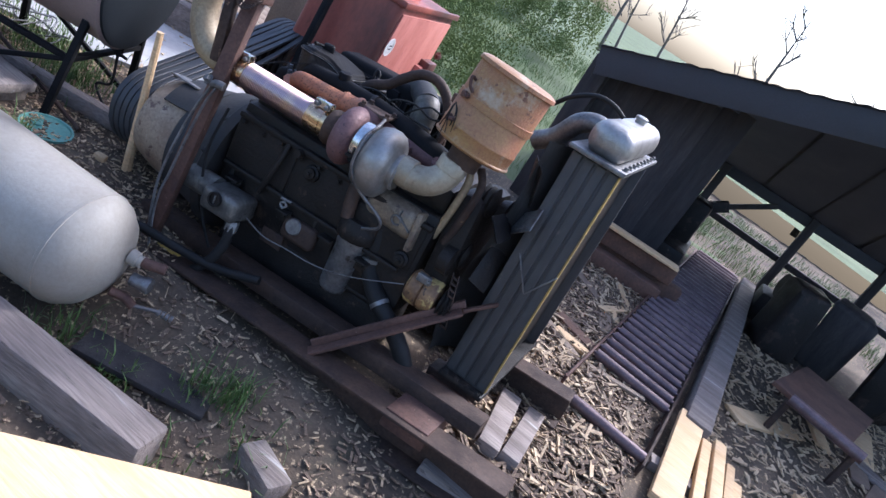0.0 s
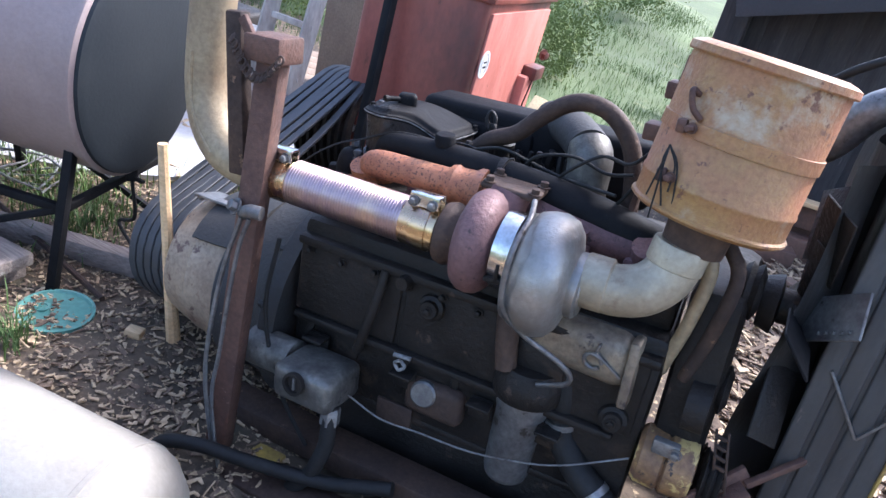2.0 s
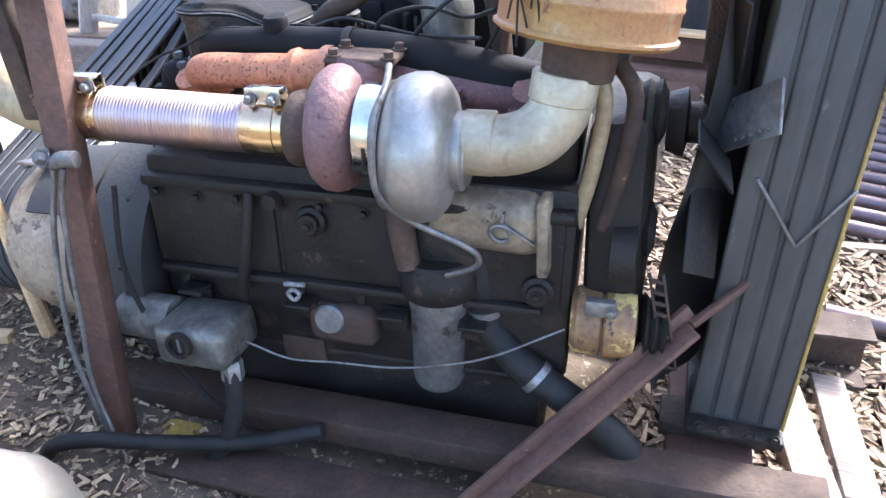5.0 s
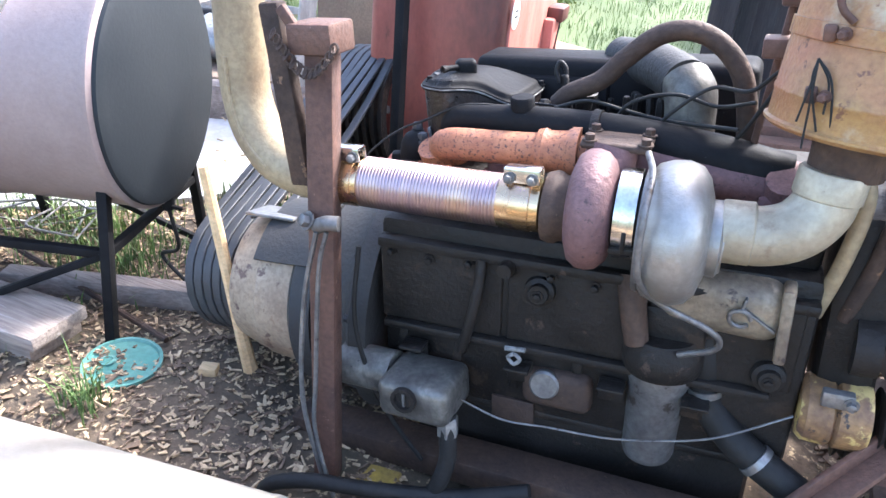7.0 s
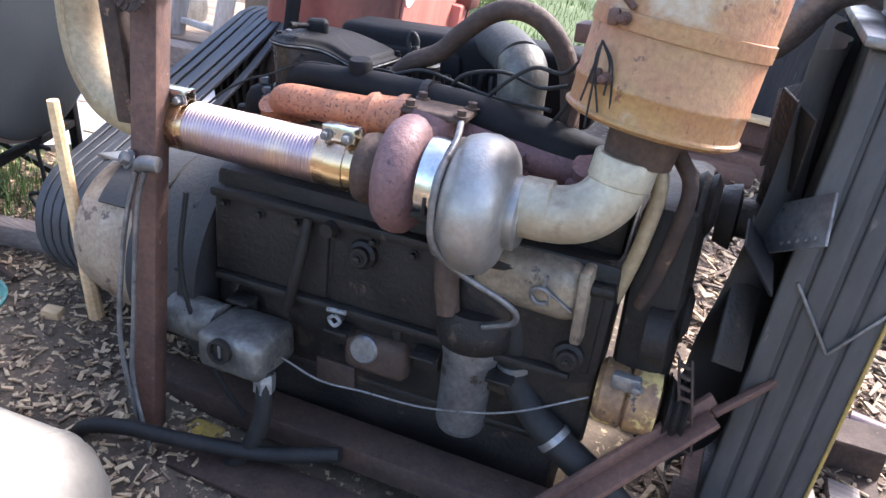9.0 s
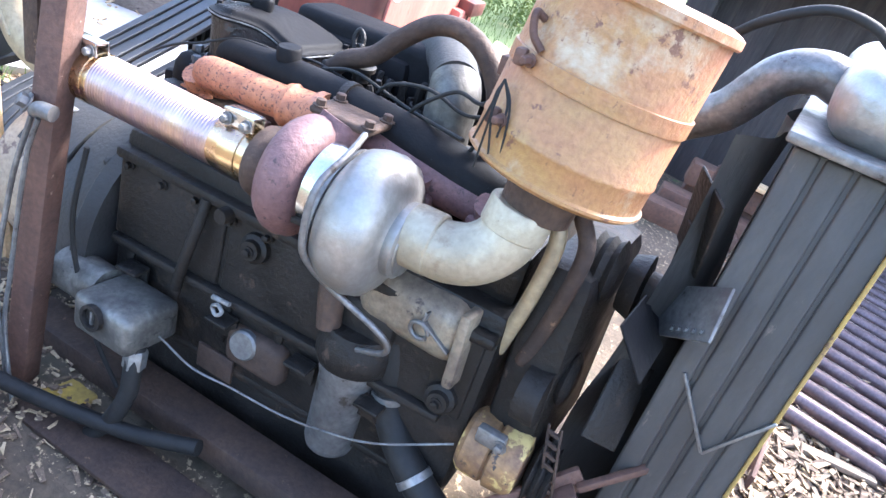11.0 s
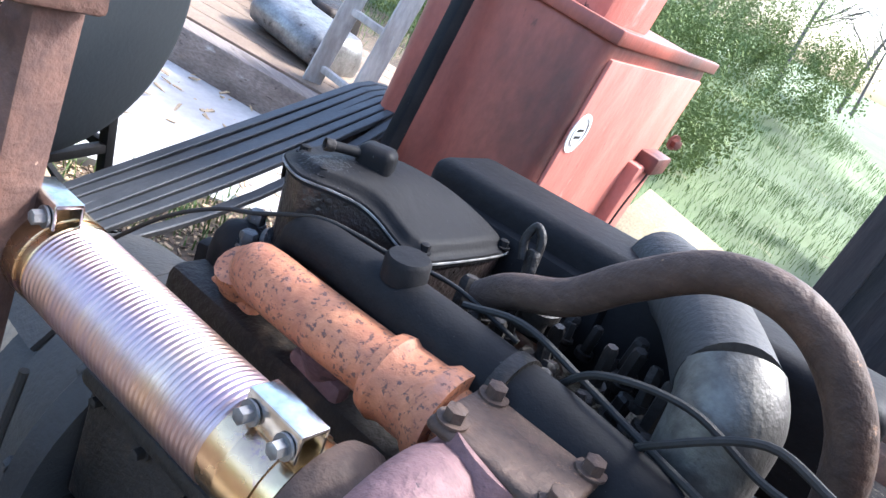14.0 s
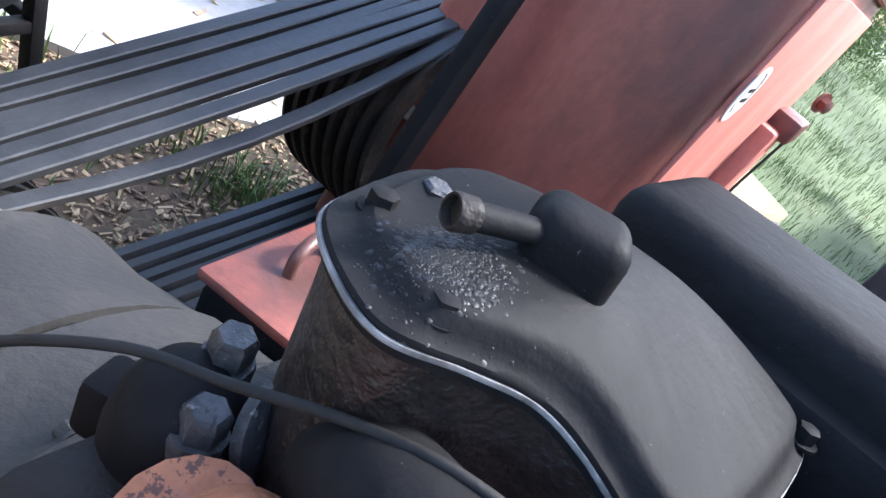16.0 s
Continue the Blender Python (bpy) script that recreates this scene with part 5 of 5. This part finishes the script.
part("diagonal", bar(feet[0][1], feet[2][0].lerp(feet[2][1], 0.45), 0.02, 0.02, 0.003), BLACKP, stand)
part("diagonal", bar(feet[3][1], feet[1][0].lerp(feet[1][1], 0.45), 0.02, 0.02, 0.003), BLACKP, stand)
wires = thing("wire_coil", (-1.9, 2.05, 0.1), "tangle of pale wire in the grass under the drum", "wire")
for k in range(6):
    p = [(-1.75 - 0.12 * j + rnd.uniform(-.04, .04), 1.98 + rnd.uniform(-.15, .2), 0.12 + rnd.uniform(0, 0.09)) for j in range(5)]
    part("strand", tube(p, 0.004, 6), DULL, wires)

# far side of the apron: deck, clutter, leaning ladder rail, panel
deck = thing("timber_deck", (-3.6, 4.2, 0.15), "low timber deck of worn boards beside the apron", "deck")
part("edge_beam", bar((-1.85, 3.42, 0.19), (-4.6, 2.25, 0.19), 0.12, 0.17, 0.01), WOOD, deck)
for k in range(7):
    part("board", bar((-1.93 - 0.057 * k, 3.54 + 0.133 * k, 0.265), (-4.68 - 0.057 * k, 2.37 + 0.133 * k, 0.265), 0.14, 0.03, 0.004), BROWN, deck)
bag = rbox((-2.5, 3.62, 0.36), (0.5, 0.32, 0.18), 0.07, None, 5)
for v in bag.verts:
    v.co += Vector((noise.noise(v.co * 9), noise.noise(v.co * 9 + Vector((5, 0, 0))), noise.noise(v.co * 8 + Vector((0, 7, 0))))) * 0.05
tagged(part("plastic_bag", bag, DULL), "crumpled grey plastic sack on the deck", "sack")
for k in range(9):
    x, y = -2.75 - 0.3 * k, 3.95 - 0.13 * k + rnd.uniform(-0.1, 0.35)
    sz = (rnd.uniform(.18, .4), rnd.uniform(.15, .3), rnd.uniform(.12, .4))
    junk = rbox((x, y, 0.28 + sz[2] / 2), sz, 0.03, Matrix.Rotation(rnd.uniform(-.6, .6), 4, "Z"), 3)
    tagged(part("crate", junk, rnd.choice((BLACKP, DARKRUST, WOOD, BLACK))), "dark weathered crate among the clutter on the deck", "crate", "clutter on the deck")
ladder = thing("ladder", (-2.05, 3.45, 0.1), "weathered white wooden ladder leaning upright", "ladder")
for dx in (0.0, -0.26):
    part("rail", bar((-1.93 + dx, 3.42, 0.1), (-1.79 + dx, 3.6, 1.9), 0.035, 0.08, 0.006), LADDERW, ladder)
for k in range(6):
    part("rung", bar((-1.89 + 0.02 * k, 3.45 + 0.025 * k, 0.35 + 0.27 * k), (-2.15 + 0.02 * k, 3.45 + 0.025 * k, 0.35 + 0.27 * k), 0.03, 0.03, 0.006), LADDERW, ladder)
panel = tagged(part("sheet_panel", rbox((-1.72, 3.75, 0.72), (0.62, 0.03, 1.3), 0.006, Matrix.Rotation(radians(-6), 4, "Z")), BROWN), "brown sheet panel standing behind the pulley", "panel")
slab = rbox((-0.86, 4.55, 0.22), (0.46, 0.05, 0.5), 0.01, Matrix.Rotation(radians(-52), 4, "X") @ Matrix.Rotation(radians(9), 4, "Z"))
tagged(part("yellow_panel", slab, FOAM), "pale yellow board leaning on the grass", "board")
tagged(part("batten", bar((-0.62, 4.5, 0.36), (-0.54, 4.56, 0.12), 0.03, 0.04), WOOD), "short grey batten beside a board", "batten")

# ---- shed ----
SEAT[0] = Matrix.Translation((0.32, 0, -0.04))
shed = thing("open_shed", (1.5, 6, 0.1), "dark open-sided timber sawmill shed with tarred sheet roof", "shed")


def roof_z(x, y):
    k = (y - 4.7) / 2.5
    return (1.40 + 0.33 * (x + 0.45)) * (1 - k) + (0.98 + 0.01 * x) * k


for k in range(14):
    x0 = -0.53 + 0.5 * k
    strip = sheet(x0, x0 + 0.53, 4.65, 7.25, 8, 4, lambda x, y: roof_z(x, y) + 0.006 * math.sin(x * 50) + 0.005 * (k % 2))
    bmesh.ops.solidify(strip, geom=strip.faces[:], thickness=0.012)
    part("roof_sheet", strip, SHED, shed)
part("eave_beam", bar((-0.5, 4.72, roof_z(-0.5, 4.72) - 0.09), (5.8, 4.72, roof_z(5.8, 4.72) - 0.09), 0.08, 0.2), SHED, shed)
part("rear_beam", bar((-0.8, 7.1, 0.97), (6, 7.1, 1.0), 0.08, 0.1), SHED, shed)
for x, y in ((-0.5, 5.0), (0.62, 7.0), (1.55, 7.05), (2.3, 7.05), (3.1, 7.0), (4.0, 7.0), (5.0, 6.9), (3.4, 4.75), (5.4, 4.75)):
    w = 0.15 if y == 5.0 else 0.08
    part("post", bar((x, y, 0.02), (x, y, roof_z(x, y) - 0.02), w, w, 0.01), SHEDWOOD, shed)
for k in range(9):
    x = -0.4 + 0.115 * k
    part("wall_board", rbox((x, 5.12 + 0.002 * (k % 2), 0.02 + (roof_z(x, 5.12) - 0.1) / 2), (0.119, 0.025, roof_z(x, 5.12) - 0.12), 0.004), SHEDWOOD, shed)
part("rail", bar((0.7, 7.1, 0.55), (6, 7.1, 0.5), 0.05, 0.06), SHEDWOOD, shed)
part("brace", bar((0.65, 7.0, 0.55), (1.2, 7.0, 0.95), 0.04, 0.05), SHEDWOOD, shed)
SEAT[0] = LEVEL
saw = thing("saw_carriage", (1.1, 6.0, 0.1), "dark greasy sawmill carriage with upright blocks", "sawmill")
part("bed", rbox((0.85, 5.9, 0.22), (0.5, 0.7, 0.22), 0.03), BLACK, saw)
part("headblock", rbox((0.95, 6.1, 0.5), (0.22, 0.3, 0.4), 0.04), BLACK, saw)
part("guide", bar((0.6, 6.1, 0.35), (1.15, 6.25, 0.75), 0.07, 0.09), BLACK, saw)
part("wheel", lathe([(0, 0.02), (0, 0.15), (0.03, 0.16), (0.05, 0.15), (0.05, 0.02)], (0.7, 5.5, 0.3), (0.3, -1, 0), 30), DARKRUST, saw)
part("motor", lathe([(0, 0.05), (0, 0.12), (0.3, 0.12), (0.32, 0.05)], (1.9, 6.3, 0.45), (1, 0.2, 0), 26), BLACK, saw)
part("motor_bed", rbox((2.05, 6.35, 0.21), (0.5, 0.4, 0.26), 0.02), BLACK, saw)
cant = thing("cant_stack", (0.7, 4.8, 0.1), "rust-brown timbers and bark slabs stacked by the shed", "timber stack")
for k, (x, y, z, a, l) in enumerate(((0.62, 4.55, 0.17, -28, 0.95), (0.72, 4.75, 0.20, -25, 1.0), (0.66, 4.66, 0.32, -27, 0.9), (0.35, 4.35, 0.13, -35, 0.5))):
    part("timber", rbox((x, y, z), (l, 0.13, 0.12), 0.012, Matrix.Rotation(radians(-a * 0.4), 4, "Z")), CANT, cant)
part("bark_slab", rbox((0.75, 4.6, 0.405), (0.7, 0.1, 0.025), 0.006, Matrix.Rotation(radians(10), 4, "Z")), FRESH, cant)

# ---- conveyor ----
conveyor = thing("roller_conveyor", (1.3, 4.6, 0.1), "rusty steel roller conveyor running towards the shed", "conveyor")
ca, cb = Vector((1.19, 2.98, 0.155)), Vector((1.43, 6.95, 0.155))
cd = (cb - ca).normalized()
cs = Vector((cd.y, -cd.x, 0))
for i in range(32):
    c = ca + (cb - ca) * (i / 31) if i else Vector((1.17, 2.5, 0.155))
    part("roller", join(tube([c - cs * 0.215, c + cs * 0.215], 0.026, 14, smooth=False), tube([c - cs * 0.235, c + cs * 0.235], 0.009, 8, smooth=False)), ROLLER, conveyor)
for sgn in (-1, 1):
    part("side_rail", bar(ca - cd * (0.35 if sgn < 0 else 0.55) + cs * 0.235 * sgn - Vector((0, 0, 0.03)), cb + cs * 0.235 * sgn - Vector((0, 0, 0.03)), 0.014, 0.08, 0.003), RUST if sgn < 0 else DARKRUST, conveyor)
    for k in range(5):
        c = ca + (cb - ca) * (k / 4) + cs * 0.235 * sgn
        part("leg", bar((c.x, c.y, 0.0), (c.x, c.y, 0.13), 0.03, 0.03), DARKRUST, conveyor)
tagged(part("kerb_timber", bar((1.56, 3.05, 0.14), (1.75, 6.9, 0.14), 0.14, 0.16, 0.012), WOOD), "weathered timber along the conveyor", "timber")
for k, (x0, y0, x1, y1, w, z) in enumerate(((1.52, 2.3, 1.53, 3.12, 0.13, 0.19), (1.66, 2.3, 1.63, 3.02, 0.05, 0.17), (1.73, 2.35, 1.69, 3.06, 0.06, 0.19), (1.8, 2.4, 1.77, 2.98, 0.045, 0.16), (1.86, 2.4, 1.82, 2.9, 0.05, 0.14))):
    tagged(part("fresh_board", bar((x0, y0, z - 0.05), (x1, y1, z), w, 0.035, 0.004), FRESH), "fresh pale sawn board lying beside the conveyor", "board", "fresh boards")
tagged(part("bearer", bar((1.42, 2.6, 0.1), (1.95, 2.7, 0.1), 0.08, 0.07), WOOD), "grey bearer under fresh boards", "bearer")
table = thing("feed_table", (2.3, 4.3, 0.1), "rusty red steel feed table with a roller at its end", "table")
part("top", rbox((2.25, 4.35, 0.33), (0.5, 0.85, 0.03), 0.006, Matrix.Rotation(radians(-18), 4, "Z")), CANT, table)
part("end_roller", tube([(1.98, 3.9, 0.35), (2.42, 3.78, 0.35)], 0.035, 14, smooth=False), ROLLER, table)
for x, y in ((2.0, 3.95), (2.4, 3.85), (2.1, 4.75), (2.52, 4.65)):
    part("leg", bar((x, y, 0.02), (x, y, 0.32), 0.035, 0.035), DARKRUST, table)

# ---- loose chips, grass, shrubs, trees ----
ro = random.Random(77)
for k in range(16):
    x, y = ro.uniform(1.85, 2.9), ro.uniform(2.5, 4.9)
    tagged(part("offcut", rbox((x, y, gz(x, y) + 0.02), (ro.uniform(0.08, 0.2), ro.uniform(0.3, 0.75), 0.025), 0.005, Euler((ro.uniform(-.05, .05), ro.uniform(-.08, .08), ro.uniform(-1.1, 1.1))).to_matrix().to_4x4()), ro.choice((FRESH, FRESH, WOOD, BROWN))), "sawn slab offcut lying in the sawdust", "offcut", "offcuts by the shed")
for k in range(12):
    x, y = ro.uniform(0.75, 1.12), ro.uniform(2.9, 4.3)
    tagged(part("bark_slab", rbox((x, y, gz(x, y) + 0.03), (ro.uniform(0.04, 0.09), ro.uniform(0.2, 0.45), 0.02), 0.005, Euler((ro.uniform(-.1, .1), ro.uniform(-.15, .15), ro.uniform(-1.6, 1.6))).to_matrix().to_4x4()), ro.choice((FRESH, CANT, BROWN))), "split slab of wood among the bark chips", "offcut", "slabs among the chips")
for k in range(7):
    x, y, h = 2.0 + 0.42 * k, ro.uniform(5.2, 6.2), ro.uniform(0.3, 0.75)
    heap = rbox((x, y, gz(x, y) + h / 2), (ro.uniform(0.2, 0.4), ro.uniform(0.25, 0.5), h), 0.05, Matrix.Rotation(ro.uniform(-.7, .7), 4, "Z"), 3)
    for v in heap.verts:
        v.co += Vector((noise.noise(v.co * 5), noise.noise(v.co * 5 + Vector((4, 0, 0))), 0)) * 0.08
    tagged(part("machine_block", heap, ro.choice((BLACK, DARKRUST, SHEDWOOD))), "dark greasy sawmill machinery under the shed roof", "machinery", "machinery in the shed")


def scatter_chips(name, count, zone, size, mat, seed, label):
    r = random.Random(seed)
    vs, fs = [], []
    for _ in range(count):
        x, y = zone(r)
        z = gz(x, y)
        l, w, h = size[0] * r.uniform(0.4, 1.6), size[1] * r.uniform(0.5, 1.7), size[2] * r.uniform(0.6, 1.5)
        m = Matrix.Translation((x, y, z + h + r.uniform(0, size[3]))) @ Euler((r.uniform(-.45, .45), r.uniform(-.45, .45), r.uniform(0, 6.28))).to_matrix().to_4x4()
        b = len(vs)
        tp = r.uniform(0.3, 1.0)
        for sx, sy, sz in ((-1, -1, -1), (1, -tp, -1), (1, tp, -1), (-1, 1, -1), (-1, -1, 1), (1, -tp, 1), (1, tp, 1), (-1, 1, 1)):
            vs.append(m @ Vector((sx * l / 2, sy * w / 2, sz * h / 2)))
        for f in ((0, 3, 2, 1), (4, 5, 6, 7), (0, 1, 5, 4), (1, 2, 6, 5), (2, 3, 7, 6), (3, 0, 4, 7)):
            fs.append([b + k for k in f])
    me = bpy.data.meshes.new(name)
    me.from_pydata(vs, [], fs)
    me.materials.append(mat)
    return tagged(new(name, me), label, "wood chips", kind="stuff")


def box_zone(x0, x1, y0, y1):
    return lambda r: (r.uniform(x0, x1), r.uniform(y0, y1))


scatter_chips("bark_chips", 5200, box_zone(0.5, 1.35, 1.75, 4.6), (0.075, 0.014, 0.004, 0.03), CHIPV, 1, "heap of brown bark strips and wood chips")
scatter_chips("pale_chips", 1500, box_zone(0.5, 1.3, 1.8, 4.6), (0.07, 0.014, 0.004, 0.04), PALECHIP, 2, "pale splinters on the bark heap")
scatter_chips("yard_chips", 5200, lambda r: (-0.35 - 1.9 * r.random() ** 0.8, r.uniform(1.25, 3.0)), (0.022, 0.008, 0.003, 0.004), CHIPV, 3, "scattered brown wood chips on the yard")
scatter_chips("pale_splinters", 3200, lambda r: (-0.35 - 1.8 * r.random(), r.uniform(1.2, 2.9)), (0.02, 0.007, 0.003, 0.004), PALECHIP, 5, "pale splinters trodden into the yard")
scatter_chips("front_chips", 1300, box_zone(-0.4, 1.3, 0.6, 1.5), (0.028, 0.009, 0.003, 0.004), CHIPV, 6, "sparse wood chips in front of the skid")
scatter_chips("apron_chips", 700, lambda r: (r.uniform(-4.5, -1.5), 3.55 - abs(r.gauss(0, 0.45))), (0.05, 0.012, 0.004, 0.03), PALECHIP, 8, "drift of pale splinters on the concrete")


scatter_chips("shed_chips", 2600, box_zone(1.6, 3.6, 2.2, 5.6), (0.05, 0.014, 0.005, 0.02), PALECHIP, 18, "pale sawdust and splinters by the shed")
scatter_chips("yard_splinters", 450, box_zone(-1.4, 1.2, 0.5, 1.5), (0.028, 0.006, 0.003, 0.012), PALECHIP, 19, "pale splinters trodden into the yard")


def tufts(name, spots, mat, label, seed, tall=0.09):
    r = random.Random(seed)
    vs, fs = [], []
    for cx, cy, n, rad in spots:
        for _ in range(n):
            x, y = cx + r.gauss(0, rad), cy + r.gauss(0, rad)
            z = gz(x, y) - 0.005
            a, h, w, ln = r.uniform(0, 6.28), tall * r.uniform(0.4, 1.4), r.uniform(0.0015, 0.003), r.uniform(0.1, 0.8)
            d, e = Vector((math.cos(a), math.sin(a), 0)), Vector((-math.sin(a), math.cos(a), 0))
            p = Vector((x, y, z))
            b = len(vs)
            vs += [p - e * w, p + e * w, p + d * h * ln * 0.35 + Vector((0, 0, h * 0.6)) + e * w * 0.8, p + d * h * ln * 0.35 + Vector((0, 0, h * 0.6)) - e * w * 0.8, p + d * h * ln + Vector((0, 0, h * 0.85))]
            fs += [[b, b + 1, b + 2, b + 3], [b + 3, b + 2, b + 4]]
    me = bpy.data.meshes.new(name)
    me.from_pydata(vs, [], fs)
    me.materials.append(mat)
    return tagged(new(name, me), label, "grass", kind="stuff")


rs = random.Random(11)
spots = [(-1.75, 2.0, 420, 0.12), (-1.95, 2.12, 420, 0.13), (-1.55, 1.95, 260, 0.09), (-1.55, 1.33, 200, 0.06), (-1.15, 1.42, 90, 0.035), (0.2, 1.22, 110, 0.03), (0.1, 1.17, 70, 0.03), (-0.08, 1.02, 60, 0.03), (0.35, 1.1, 40, 0.06), (0.15, 0.95, 30, 0.08), (-0.3, 1.0, 120, 0.05), (-1.25, 2.6, 200, 0.05), (-1.0, 2.4, 200, 0.07), (-0.85, 2.3, 160, 0.05), (-1.5, 2.5, 200, 0.1), (-2.4, 2.05, 500, 0.2)]
tufts("grass_tufts", spots, GRASS, "green spring grass tufts on the bare yard", 12)
spots = [(rs.uniform(-7, 0.6), rs.uniform(5.2, 11), 60, 0.16) for _ in range(520)]
spots += [(rs.uniform(0.4, 3.5), rs.uniform(7.4, 11), 60, 0.16) for _ in range(120)]
tufts("bank_grass", spots, GRASS, "long green grass on the bank", 13, 0.11)


def shrubs(name, clumps, mat, seed, label):
    r = random.Random(seed)
    vs, fs = [], []
    for cx, cy, rad, hgt, n in clumps:
        base = gz(max(-9, min(9, cx)), min(cy, 12))
        twigs = [(Vector((r.gauss(0, 0.5), r.gauss(0, 0.5), r.uniform(0.25, 1.0)))) for _ in range(14)]
        for _ in range(n):
            t = r.choice(twigs)
            p = Vector((cx + t.x * rad, cy + t.y * rad, base + t.z * hgt)) + Vector((r.gauss(0, 0.13) * rad, r.gauss(0, 0.13) * rad, r.gauss(0, 0.12) * hgt))
            s2 = r.uniform(0.008, 0.022)
            m = Euler((r.uniform(0, 6.28), r.uniform(0, 6.28), 0)).to_matrix()
            b = len(vs)
            vs += [p + m @ Vector(q) * s2 for q in ((-1, 0, 0), (0, -0.5, 0), (1, 0, 0.15), (0, 0.5, 0))]
            fs.append([b, b + 1, b + 2, b + 3])
    me = bpy.data.meshes.new(name)
    me.from_pydata(vs, [], fs)
    me.materials.append(mat)
    return tagged(new(name, me), label, "shrubs", kind="stuff")


cl = []
for k in range(80):
    y = rs.uniform(5.8, 11.5)
    cl.append((rs.uniform(-1.1 - 0.55 * y, -0.35 - 0.14 * y), y, rs.uniform(0.25, 0.5), rs.uniform(0.35, 0.9), 1500))
shrubs("bank_shrubs", cl, LEAF, 21, "dense young green shrubs on the bank")
cl = [(rs.uniform(-6.5, -2.0), rs.uniform(8, 12), rs.uniform(0.4, 0.7), rs.uniform(0.8, 1.5), 1200) for k in range(26)]
shrubs("bank_shrubs_pale", cl, LEAFP, 22, "pale budding bushes at the top of the bank")


def bare_tree(x, y, h, seed):
    r = random.Random(seed)
    base = gz(max(-9, min(9, x)), min(y, 12)) - 0.05
    tree = thing("tree", (x, y, base), "bare grey tree just coming into leaf", "tree", "trees behind the bank")
    top = Vector((x + r.uniform(-.3, .3), y, base + h))
    root = Vector((x, y, base))
    part("trunk", tube([root, root.lerp(top, 0.5) + Vector((r.uniform(-.1, .1), 0, 0)), top], [0.035 * h / 2, 0.022 * h / 2, 0.006], 8, 4), BARK, tree)
    twigs, limbs = None, []

    def grow(p, d, l, rad, depth):
        q = p + d * l
        limbs.append((p, p.lerp(q, 0.5) + Vector((r.uniform(-1, 1), r.uniform(-1, 1), r.uniform(-1, 1))) * l * 0.06, q, rad))
        if depth:
            for _ in range(3):
                grow(p.lerp(q, r.uniform(0.35, 1)), (d + Vector((r.gauss(0, .5), r.gauss(0, .5), r.gauss(0.15, .35)))).normalized(), l * r.uniform(0.45, 0.7), rad * 0.6, depth - 1)

    for k in range(9):
        t = r.uniform(0.3, 0.95)
        a = r.uniform(0, 6.28)
        grow(root.lerp(top, t), Vector((math.cos(a), math.sin(a), r.uniform(0.5, 1.2))).normalized(), h * 0.28 * (1.25 - t), 0.012 * h / 2, 2)
    vs, fs = [], []
    for a, b, c, rad in limbs:
        for p, q, r0, r1 in ((a, b, rad, rad * 0.8), (b, c, rad * 0.8, rad * 0.5)):
            d = (q - p).normalized()
            u = d.orthogonal().normalized()
            v = d.cross(u)
            n0 = len(vs)
            for cc, rr in ((p, r0), (q, r1)):
                vs += [cc + u * rr, cc + (-u * 0.5 + v * 0.87) * rr, cc + (-u * 0.5 - v * 0.87) * rr]
            fs += [[n0, n0 + 1, n0 + 4, n0 + 3], [n0 + 1, n0 + 2, n0 + 5, n0 + 4], [n0 + 2, n0, n0 + 3, n0 + 5]]
    me = bpy.data.meshes.new("limbs")
    me.from_pydata(vs, [], fs)
    me.materials.append(BARK)
    crown = new("limbs", me)
    tagged(crown, kind="stuff")
    crown.parent = tree
    crown.matrix_parent_inverse = tree.matrix_basis.inverted()


for k, (x, y, h) in enumerate(((-4.6, 13, 3.2), (-3.5, 14.5, 2.6), (-2.7, 16, 2.6), (-1.8, 18, 2.4), (0.6, 15, 3.2), (2.6, 14, 3.6), (4.4, 13, 4.2), (5.2, 12.5, 4.4), (-6.2, 12.5, 3.0), (-3.0, 19, 2.2))):
    bare_tree(x, y, h, 40 + k)
